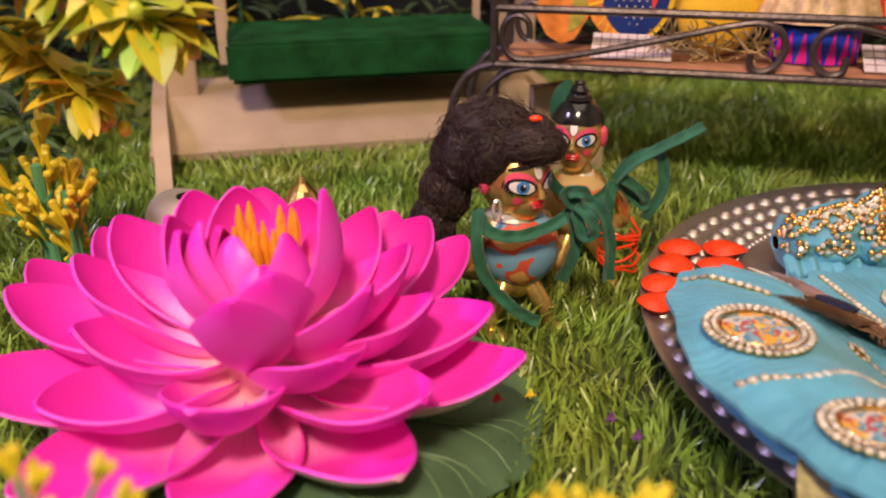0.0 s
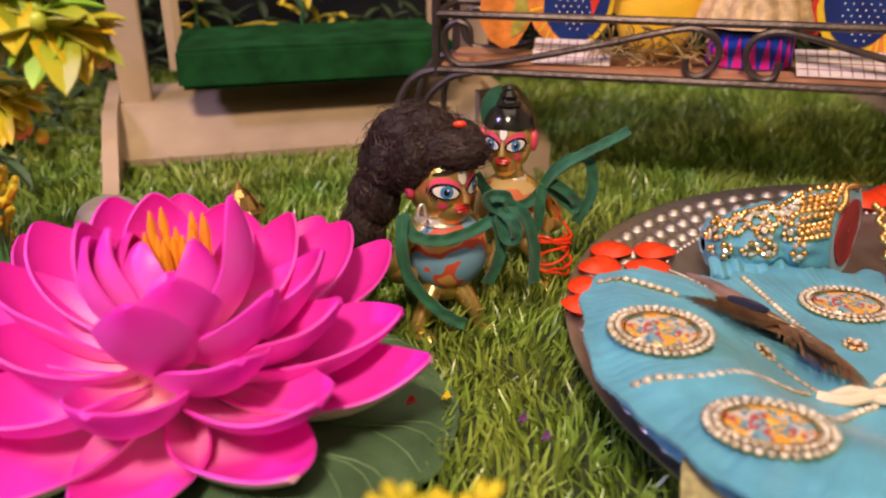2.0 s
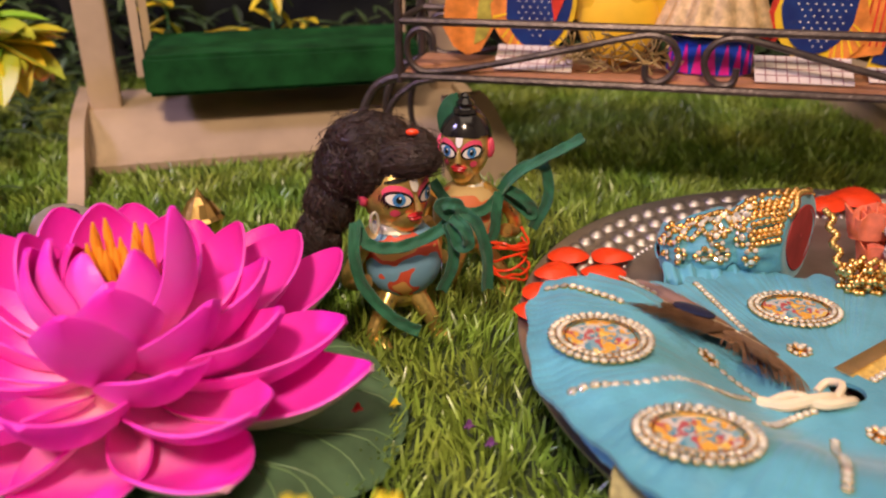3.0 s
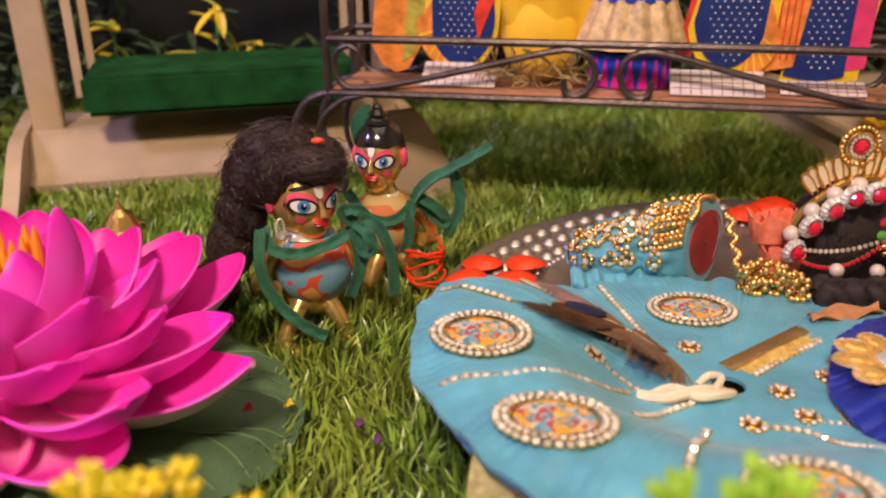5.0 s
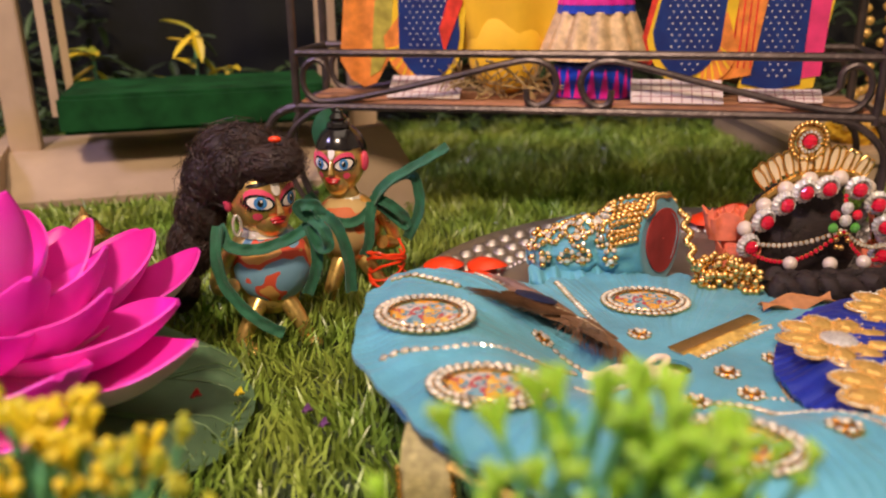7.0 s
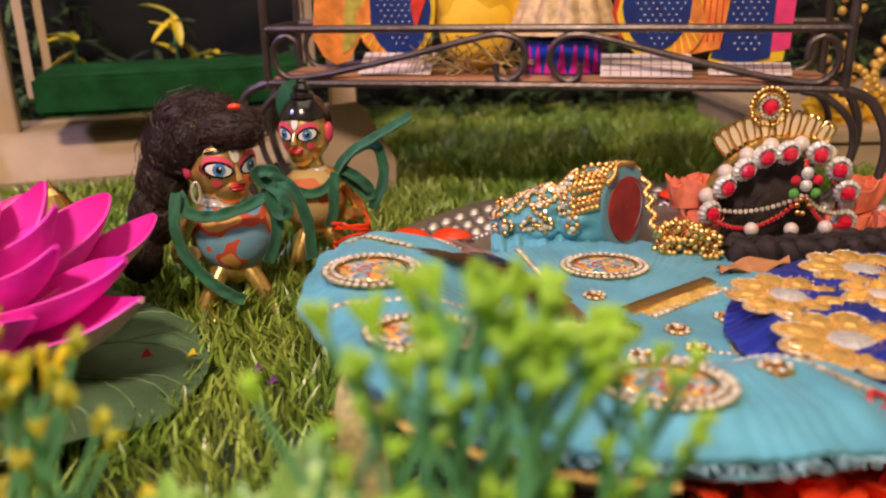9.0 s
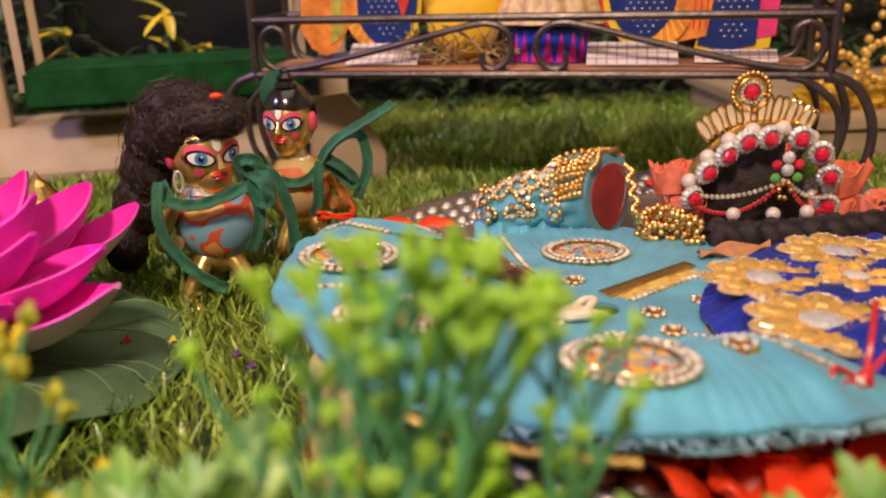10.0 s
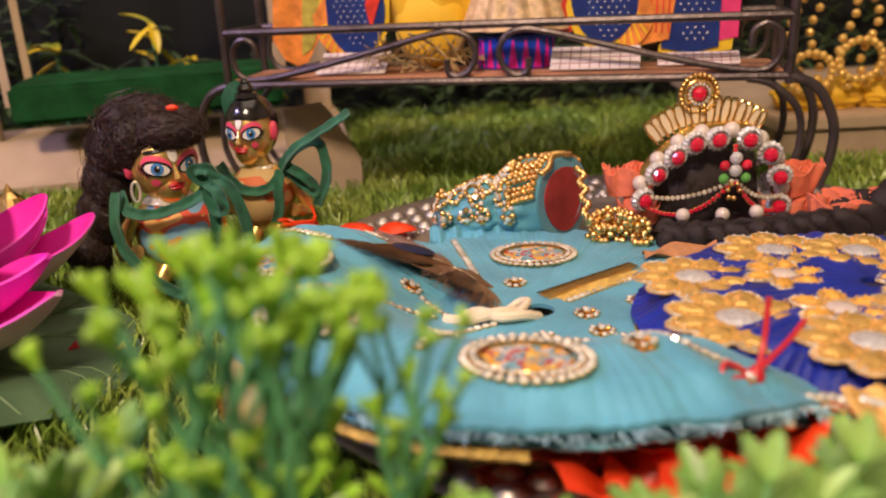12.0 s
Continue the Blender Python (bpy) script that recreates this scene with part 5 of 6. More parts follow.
tape("dark green cotton tape tied in a bow round a statue", [
    ([(0.0480, 0.3640, 0.0600), (0.0541, 0.3570, 0.0530), (0.0620, 0.3550, 0.0475), (0.0720, 0.3560, 0.0475), (0.0800, 0.3580, 0.0540)], (0.0, -0.85, 0.5)),
    ([(0.0801, 0.3560, 0.0572), (0.0880, 0.3530, 0.0675), (0.0995, 0.3530, 0.0745), (0.1100, 0.3520, 0.0805), (0.1175, 0.3520, 0.0850)], (-0.3, -0.7, 0.65)),
    ([(0.0819, 0.3570, 0.0600), (0.0900, 0.3580, 0.0680), (0.1000, 0.3570, 0.0700), (0.1034, 0.3560, 0.0600), (0.1025, 0.3560, 0.0500), (0.0967, 0.3580, 0.0370)], (-0.1, -0.9, 0.2)),
    ([(0.0810, 0.3570, 0.0590), (0.0870, 0.3550, 0.0570), (0.0950, 0.3560, 0.0500), (0.0960, 0.3580, 0.0440), (0.0890, 0.3590, 0.0500), (0.0815, 0.3580, 0.0570)], (0.0, -0.9, 0.3)),
    ([(0.0800, 0.3560, 0.0570), (0.0785, 0.3540, 0.0480), (0.0780, 0.3540, 0.0380), (0.0750, 0.3560, 0.0290)], (0.0, -1, 0.1)),
])
t = thing("green_ribbon", "short dark green tape end tied behind the topknot", "ribbon", pose(0.0560, 0.3760, 0.0900))
g = Geo()
band(g, [(-0.001, 0.0, -0.008), (-0.002, -0.002, 0.000), (0.001, -0.002, 0.006), (0.005, 0.0, 0.007)], 0.0068, 0.0006, (0, -1, 0.1))
g.ob("tape", M_RIBBON, t)
t = thing("red_yarn", "tangled bright red yarn wound round the statue's arm", "yarn", pose(0.0860, 0.3590, 0.0240))
rng = random.Random(5)
for k in range(8):
    g = Geo()
    z = -0.009 + 0.0026 * k
    g.tube(spline([(0.0095 * math.cos(a) + rng.uniform(-0.001, 0.001), 0.0080 * math.sin(a), z + 0.0035 * math.sin(a * 0.8 + k) + rng.uniform(-0.001, 0.001)) for a in np.linspace(2.6, 7.2, 9)], 5), 0.0007, 6)
    g.ob("strand", M_RED, t)


# ---- paper cut-outs and dolls on the bench ----
BM = pose(0.03, 0.482, 0, 0, 0, -14.1)
FLOOR = ZB + 0.0040


def poly(pts, y, thick, m, parent, name, label=""):
    """A flat cut-out shape in the x-z plane, standing at y."""
    g = Geo()
    n = len(pts)
    g.add([(x, y, z) for x, z in pts] + [(x, y + thick, z) for x, z in pts], [tuple(range(n)), tuple(range(2 * n - 1, n - 1, -1))] + [(i, i + n, (i + 1) % n + n, (i + 1) % n) for i in range(n)])
    return g.ob(name, m, parent, label, smooth=False)


def arc(cx, cz, rx, rz, a0, a1, n=20):
    return [(cx + rx * math.cos(radians(a0 + (a1 - a0) * k / n)), cz + rz * math.sin(radians(a0 + (a1 - a0) * k / n))) for k in range(n + 1)]


M_PAPER = mat("white_card", (0.66, 0.57, 0.55), 0.5, vary=0.10)
M_INKBLUE = mat("printed_navy", (0.010, 0.022, 0.13), 0.35, vary=0.5, scale=90, second=(0.012, 0.04, 0.19))
M_INKYELLOW = mat("printed_yellow", (0.85, 0.56, 0.03), 0.35, vary=0.15)
M_INKORANGE = mat("printed_orange", (0.80, 0.26, 0.05), 0.35, vary=0.3, scale=120)
M_INKRED = mat("printed_red", (0.70, 0.05, 0.03), 0.35, vary=0.3, scale=150)
M_INKOLIVE = mat("printed_olive", (0.42, 0.36, 0.06), 0.35, vary=0.35, scale=120)
M_INKPINK = mat("printed_pink", (0.75, 0.05, 0.18), 0.35, vary=0.2)
M_INKLINE = mat("printed_line", (0.30, 0.12, 0.14), 0.5)
M_INKWHITE = mat("printed_dot", (0.80, 0.76, 0.70), 0.4)


def dots(parent, cx, cz, rx, rz, y, n, seed, a0=0.0):
    g = Geo()
    k = 0
    for i in range(-12, 13):
        for j in range(-14, 15):
            x, z = cx + (i + 0.5 * (j % 2)) * 0.0045, cz + j * 0.0033
            if ((x - cx) / rx) ** 2 + ((z - cz) / rz) ** 2 < 0.85 and z > FLOOR + 0.006:
                g.box((x, y, z), (0.0009, 0.0003, 0.0009), 0, 0.0001)
    g.ob("dot_pattern", M_INKWHITE, parent, kind="stuff")


def tiles(parent, x0, x1, y0, y1):
    """A printed tile floor, folded up at a slant from the card's front edge."""
    tilt = Matrix.Rotation(radians(30), 3, "X")
    L = (y1 - y0)

    def at(x, d, up):
        return Vector((x, y0, FLOOR + 0.0010)) + tilt @ Vector((0, d, up))
    g = Geo()
    g.box(at((x0 + x1) / 2, L / 2, 0), (x1 - x0, L, 0.0009), 0, 0.0002, tilt)
    g.ob("card_foot", M_PAPER, parent)
    g = Geo()
    for k in range(1, 9):
        g.box(at(x0 + (x1 - x0) * k / 9, L / 2, 0.0006), (0.0006, L * 0.96, 0.0003), 0, 0.0001, tilt)
    for k in range(1, 4):
        g.box(at((x0 + x1) / 2, L * k / 4, 0.0006), ((x1 - x0) * 0.97, 0.0006, 0.0003), 0, 0.0001, tilt)
    g.ob("tile_grid", M_INKLINE, parent, kind="stuff")


def cutout(label, y):
    return thing("paper_cutout", label, "paper cut-out", BM @ pose(0, y, 0), "paper cut-outs on the bench")


# swirling blue skirt with an orange draped skirt beside it
t = cutout("printed card cut-out with orange and navy spotted skirts", 0.030)
poly([(0.020, 0.110), (0.027, 0.098), (0.036, 0.093), (0.044, 0.096), (0.052, 0.110), (0.056, 0.170), (0.052, 0.212), (0.030, 0.212), (0.026, 0.165)], -0.0002, 0.0005, M_INKORANGE, t, "orange_skirt")
poly([(0.040, 0.100), (0.047, 0.104), (0.055, 0.120), (0.057, 0.172), (0.049, 0.178), (0.044, 0.140)], -0.0008, 0.0005, M_INKOLIVE, t, "olive_veil")
poly(arc(0.077, 0.128, 0.0245, 0.0330, 200, 360) + [(0.103, 0.150), (0.096, 0.170), (0.088, 0.212), (0.066, 0.212), (0.058, 0.165)], -0.0012, 0.0005, M_INKYELLOW, t, "yellow_hem")
poly(arc(0.070, 0.125, 0.0200, 0.0270, 180, 275) + [(0.070, 0.120), (0.062, 0.140)], -0.0018, 0.0005, M_INKORANGE, t, "pleat_fan")
poly(arc(0.0785, 0.130, 0.0205, 0.0310, 205, 355) + [(0.0965, 0.160), (0.087, 0.205), (0.068, 0.205), (0.060, 0.165)], -0.0022, 0.0005, M_INKBLUE, t, "navy_skirt")
dots(t, 0.0785, 0.150, 0.0175, 0.048, -0.0024, 0, 1)
poly([(0.074, 0.160), (0.094, 0.153), (0.096, 0.165), (0.078, 0.175)], -0.0030, 0.0005, M_INKYELLOW, t, "gold_hem")
for k in range(5):
    a = radians(196 + k * 16)
    poly([(0.070, 0.122), (0.070 + 0.0192 * math.cos(a), 0.125 + 0.0262 * math.sin(a)), (0.070 + 0.0192 * math.cos(a + 0.07), 0.125 + 0.0262 * math.sin(a + 0.07))], -0.0021, 0.0003, M_INKYELLOW, t, "stripe")
poly([(0.089, 0.115), (0.101, 0.146), (0.0955, 0.160), (0.086, 0.130)], -0.0028, 0.0004, M_INKRED, t, "red_panel")
tiles(t, 0.056, 0.102, -0.022, 0.0)
# second couple
t = cutout("printed card cut-out with a red sash and navy spotted skirt", 0.028)
poly([(0.252, 0.100), (0.272, 0.104), (0.278, 0.150), (0.276, 0.212), (0.250, 0.212)], -0.0002, 0.0005, M_INKORANGE, t, "orange_skirt")
poly([(0.206, 0.110), (0.214, 0.107), (0.232, 0.150), (0.240, 0.212), (0.225, 0.212), (0.216, 0.160)], -0.0008, 0.0005, M_INKRED, t, "red_sash")
poly(arc(0.236, 0.130, 0.0245, 0.0330, 190, 345) + [(0.262, 0.150), (0.258, 0.180), (0.250, 0.212), (0.232, 0.212), (0.222, 0.170)], -0.0012, 0.0005, M_INKYELLOW, t, "yellow_hem")
poly(arc(0.244, 0.122, 0.0200, 0.0240, 270, 350) + [(0.256, 0.140), (0.245, 0.130)], -0.0018, 0.0005, M_INKORANGE, t, "pleat_fan")
poly(arc(0.235, 0.134, 0.0205, 0.0310, 190, 335) + [(0.256, 0.160), (0.249, 0.205), (0.233, 0.205), (0.222, 0.165)], -0.0022, 0.0005, M_INKBLUE, t, "navy_skirt")
dots(t, 0.237, 0.150, 0.0165, 0.048, -0.0024, 0, 2)
poly([(0.228, 0.165), (0.246, 0.172), (0.244, 0.184), (0.226, 0.176)], -0.0030, 0.0005, M_INKYELLOW, t, "gold_hem")
for k in range(5):
    a = radians(276 + k * 15)
    poly([(0.246, 0.126), (0.244 + 0.0192 * math.cos(a), 0.122 + 0.0232 * math.sin(a)), (0.244 + 0.0192 * math.cos(a + 0.07), 0.122 + 0.0232 * math.sin(a + 0.07))], -0.0021, 0.0003, M_INKYELLOW, t, "stripe")
for k in range(6):
    poly([(0.2535 + 0.0035 * k, 0.108), (0.2545 + 0.0035 * k, 0.108), (0.2555 + 0.0035 * k, 0.170), (0.2545 + 0.0035 * k, 0.170)], -0.0006, 0.0003, M_INKRED, t, "stripe")
tiles(t, 0.204, 0.256, -0.022, 0.0)
t = cutout("printed card cut-out with a pleated navy skirt and pink veil", 0.030)
poly([(0.266, 0.096), (0.285, 0.093), (0.308, 0.097), (0.314, 0.150), (0.302, 0.215), (0.282, 0.215), (0.276, 0.150)], 0.0, 0.0006, M_INKYELLOW, t, "yellow_hem")
poly([(0.299, 0.102), (0.311, 0.104), (0.312, 0.150), (0.300, 0.200)], -0.0006, 0.0005, M_INKPINK, t, "pink_veil")
poly([(0.2675, 0.099), (0.285, 0.0955), (0.3005, 0.099), (0.301, 0.150), (0.296, 0.212), (0.284, 0.212), (0.2775, 0.150)], -0.0012, 0.0005, M_INKBLUE, t, "navy_skirt")
dots(t, 0.287, 0.150, 0.0125, 0.062, -0.0014, 0, 3)
poly([(0.284, 0.160), (0.299, 0.163), (0.298, 0.176), (0.286, 0.172)], -0.0020, 0.0005, M_INKYELLOW, t, "gold_hem")
tiles(t, 0.266, 0.312, -0.012, 0.0)
# draped yellow cloth
M_YCLOTH = mat("yellow_cloth", (0.85, 0.50, 0.015), 0.65, vary=0.10, scale=40, bump=0.3, bump_scale=900, sheen=0.2)
t = thing("yellow_cloth", "bright yellow cloth draped over a seated doll on the bench", "cloth", BM)


def drape(u, v):
    w = 0.5 + 0.5 * v
    x = 0.126 + (u - 0.5) * (0.058 + 0.044 * math.sin(math.pi * (0.25 + 0.75 * (1 - v))))
    y = 0.040 - 0.020 * math.cos((u - 0.5) * 2.6) * w + 0.0022 * math.sin(u * 17 + 3 * v) * (1 - 0.5 * v)
    z = 0.107 + 0.105 * v + 0.008 * abs(u - 0.5) * 2 * (1 - v) + 0.003 * math.sin(u * 9) * (1 - v)
    return (x, y, z)


g = Geo()
g.sheet(drape, 40, 24, 0.0008)
g.ob("cloth", M_YCLOTH, t)
g = Geo()
g.ball((0.126, 0.037, 0.116), (0.024, 0.013, 0.027), 20, 12)
g.ob("cushion", M_YCLOTH, t)
# seated doll's layered skirt
M_BEIGE = mat("gold_brocade", (0.60, 0.42, 0.22), 0.45, metal=0.25, vary=0.3, scale=200, bump=0.5, bump_scale=900)
M_SATINBLUE = mat("satin_blue", (0.012, 0.055, 0.50), 0.3, vary=0.2)
M_SATINPINK = mat("satin_magenta", (0.70, 0.015, 0.32), 0.35, vary=0.2)
M_LILAC = mat("satin_lilac", (0.62, 0.45, 0.50), 0.4, vary=0.15)
t = thing("doll_skirt", "gold brocade doll skirt with blue and magenta satin bands", "doll clothes", BM @ pose(0.181, 0.034, 0))


def skirt_ring(z0, z1, r0, r1, m, name, wave, n=14):
    g = Geo()
    g.sheet(lambda u, v: ((r0 + (r1 - r0) * u + wave * math.sin(n * 2 * math.pi * v)) * math.cos(2 * math.pi * v), 0.62 * (r0 + (r1 - r0) * u + wave * math.sin(n * 2 * math.pi * v)) * math.sin(2 * math.pi * v), z0 + (z1 - z0) * u), 6, 90, 0.0007)
    g.ob(name, m, t)


skirt_ring(FLOOR + 0.0005, 0.109, 0.0235, 0.0225, M_SATINBLUE, "satin_base", 0.0006)
for k in range(9):
    a0 = -2.9 + k * 0.33
    g = Geo()
    g.sheet(lambda u, v: (0.0240 * math.cos(a0 + 0.16 * (u - 0.5) * (1.6 - 1.4 * v)), 0.62 * 0.0240 * math.sin(a0 + 0.16 * (u - 0.5) * (1.6 - 1.4 * v)) - 0.0008, FLOOR + 0.001 + 0.017 * v), 3, 4, 0.0004)
    g.ob("magenta_patch", M_SATINPINK, t)
skirt_ring(0.112, 0.140, 0.0330, 0.0215, M_BEIGE, "brocade_flounce", 0.0018, 12)
skirt_ring(0.139, 0.144, 0.0225, 0.0215, M_SATINBLUE, "blue_band", 0.0006)
skirt_ring(0.144, 0.150, 0.0220, 0.0205, M_SATINPINK, "magenta_band", 0.0006)
skirt_ring(0.150, 0.175, 0.0225, 0.0160, M_LILAC, "lilac_flounce", 0.0012)
skirt_ring(0.174, 0.215, 0.0165, 0.0140, M_BEIGE, "bodice", 0.0004)
# dried grass
t = thing("dried_grass", "tuft of dry straw coloured grass lying on the bench", "dried grass", BM @ pose(0.118, 0.014, FLOOR))
M_STRAW = mat("straw", (0.42, 0.30, 0.13), 0.7, vary=0.3)
rng = random.Random(12)
for c in ((-0.020, 0.010), (0.030, 0.012), (0.004, 0.008)):
    g = Geo()
    for k in range(26):
        a = rng.uniform(0, 6.28)
        p = Vector((c[0] + rng.uniform(-0.006, 0.006), rng.uniform(-0.004, 0.006), c[1] + rng.uniform(-0.006, 0.004)))
        d = Vector((math.cos(a), 0.3 * math.sin(a * 3), 0.7 * math.sin(a)))
        pts = [p, p + d * 0.007, p + d * 0.014 + Vector((rng.uniform(-0.004, 0.004), 0, rng.uniform(-0.003, 0.004)))]
        g.tube(spline([Vector((q.x, q.y, max(q.z, 0.001))) for q in pts], 4), 0.0005, 4)
    g.ob("stalks", M_STRAW, t, kind="stuff")
g = Geo()
g.tube(spline([(-0.012, -0.004, 0.030), (-0.004, -0.008, 0.022), (-0.008, -0.010, 0.012), (0.004, -0.008, 0.004)], 6), 0.0004, 5)
g.tube(spline([(0.028, -0.004, 0.002), (0.022, -0.008, 0.012), (0.012, -0.008, 0.020), (0.0, -0.004, 0.024)], 6), 0.0009, 5)
g.ob("loose_stalk", M_STRAW, t)


# ---- things round the display ----
toy = thing("toy_animal", "small white toy animal with a black spot behind the lotus", "toy", pose(-0.113, 0.327, -0.003))
g = Geo()
lump(g, (0, 0.004, 0.028), (0.016, 0.016, 0.028), 0.03, 2)
g.ob("body", M_WHITE, toy)
g = Geo()
lump(g, (-0.001, -0.002, 0.055), (0.0155, 0.0130, 0.0125), 0.03, 8)
g.ob("head", M_WHITE, toy)
g = Geo()
g.ball((0.004, -0.0070, 0.0660), (0.0048, 0.0030, 0.0022), 12, 7, 0, Matrix.Rotation(-0.7, 3, "X"))
g.ob("spot", M_BLACK, toy, "black painted spot")
t = thing("gold_ornament", "small peaked gold filigree ornament standing behind the lotus", "ornament", pose(-0.071, 0.381, 0))
g = Geo()
g.lathe([(0.0, 0.0), (0.010, 0.001), (0.010, 0.03), (0.0125, 0.036), (0.010, 0.0375), (0.006, 0.044), (0.0025, 0.047), (0.0, 0.052)], 14)
g.ob("body", M_GOLD, t, smooth=False)

ledge = thing("side_ledge", "low cream painted ledge with gilt ornaments on it", "ledge", pose(0.66, 0.66, 0))
for nm, c, sz in (("top_board", (0, 0, 0.031), (0.504, 0.264, 0.010)), ("front_panel", (0, -0.124, 0.013), (0.496, 0.008, 0.026)), ("side_panel", (-0.244, 0, 0.013), (0.008, 0.238, 0.026))):
    g = Geo()
    g.box(c, sz, 0, 0.0015)
    g.ob(nm, M_WHITEWOOD, ledge)
t = thing("yellow_bundle", "crumpled golden yellow cloth bundle on the ledge", "cloth", pose(0.475, 0.565, 0.036))
for k in range(5):
    g = Geo()
    lump(g, (-0.035 + 0.030 * k, 0.004 * (k % 2), 0.010), (0.021, 0.018, 0.012), 0.25, k * 2.2)
    g.ob("fold", M_YCLOTH, t)
t = thing("bead_garland", "hanging garland of gold glass beads over the ledge", "garland", pose(0.455, 0.555, 0.036))
rng = random.Random(8)
g = Geo()
g.ball((0, 0, 0), (0.0032, 0.0032, 0.0032), 9, 6)
GBEAD = g.mesh("garland_bead", [mat("gold_glass", (0.88, 0.54, 0.14), 0.15, metal=0.45, vary=0.2, bump=0)])
for s in range(7):
    for k in range(15):
        f = k / 14
        place("garland_bead", GBEAD, t, pose(-0.030 + 0.018 * s + 0.005 * math.sin(k * 0.9 + s), 0.006 * math.sin(s * 2) - 0.004, 0.014 + 0.0085 * k + 0.010 * abs(math.sin(s * 1.3)), 0, 0, 0))
for s in range(3):
    for k in range(18):
        a = 2 * math.pi * k / 18
        place("garland_bead", GBEAD, t, pose(-0.020 + 0.036 * s + 0.016 * math.cos(a), -0.012, 0.030 + 0.014 * math.sin(a) + 0.008 * (s % 2)))

# bits on the grass
M_DRYPURPLE = mat("dried_petal", (0.16, 0.05, 0.20), 0.6, vary=0.3)
for x, y, m, lab in ((0.0320, 0.2440, M_YELLOW, "small orange yellow petal scrap on the grass"), (0.0590, 0.2300, M_DRYPURPLE, "tiny dried purple petal on the grass"), (0.0660, 0.2200, M_DRYPURPLE, "tiny dried purple petal on the grass"), (0.0190, 0.2330, M_REDLIP, "small red scrap on the lily pad")):
    g = Geo()
    g.sheet(lambda u, v: (0.0035 * (u - 0.5), 0.0028 * (v - 0.5), 0.0012 * math.sin(3 * u + 5 * v)), 5, 5, 0.0004)
    o = g.ob("petal_scrap", m, None, lab, "petal")
    o.matrix_world = pose(x, y, 0.0155 if x > 0.03 else 0.0215, 12, -8, 40)


# ---- plastic plants ----
def leaf(g, p, d, ln, wd, mi=0, droop=0.3, up=Vector((0, 0, 1))):
    d = d.normalized()
    side = d.cross(up)
    side = side.normalized() if side.length > 1e-4 else Vector((1, 0, 0))
    nn = side.cross(d)

    def fn(u, v):
        w = wd * math.sin(math.pi * min(1, 0.08 + 0.92 * v)) ** 0.7
        s = 2 * u - 1
        return p + d * (ln * v) + side * (s * w / 2) + nn * (abs(s) * w * 0.22 - droop * ln * v * v)
    g.sheet(fn, 4, 7, 0.0005, mi)


def finger_plant(base, height, spread, n, seed, mats, label, ln=0.011, fat=0.0021, lean=(0, 0)):
    """A moulded plant: a stem, branches, and club-ended fingers."""
    t = thing("plastic_plant", label, "plant", pose(*base), "plastic plants in front")
    rng = random.Random(seed)
    top = Vector((lean[0], lean[1], height))
    g = Geo()
    g.tube(spline([(0, 0, 0), top * 0.4, top * 0.75], 5), [0.0022] * 11, 7)
    g.ob("stem", mats[1], t)
    for k in range(int(n * 0.88)):
        a = 2.4 * k + rng.uniform(-0.3, 0.3)
        f = 0.30 + 0.38 * (k + 0.5) / int(n * 0.88)
        b = top * f
        el = rng.uniform(0.35, 1.25)
        d = Vector((math.cos(a) * math.cos(el), math.sin(a) * math.cos(el), math.sin(el)))
        L = spread * rng.uniform(0.8, 1.5)
        tip = b + d * L + Vector((0, 0, 0.004))
        tip.z = min(tip.z, height - ln * 0.5)
        g = Geo()
        g.tube(spline([b, b + d * L * 0.5 - Vector((0, 0, 0.001)), tip], 4), [0.0010] * 5 + [0.0009] * 4, 6)
        for j in range(rng.choice((7, 8, 10))):
            aa = rng.uniform(0, 6.28)
            q = b.lerp(tip, rng.uniform(0.86, 1.0) if rng.random() < 0.65 else rng.uniform(0.35, 0.86))
            fd = (d + Vector((math.cos(aa), math.sin(aa), 0.9)) * 0.75).normalized()
            e = q + fd * ln * rng.uniform(0.5, 1.05)
            g.tube([q, q.lerp(e, 0.55), q.lerp(e, 0.85), e, e + fd * 0.0008], [fat * 0.45, fat * 0.60, fat * 1.05, fat * 1.0, fat * 0.45], 6, 1)
        g.ob("branch", [mats[1], mats[0]], t)
    return t


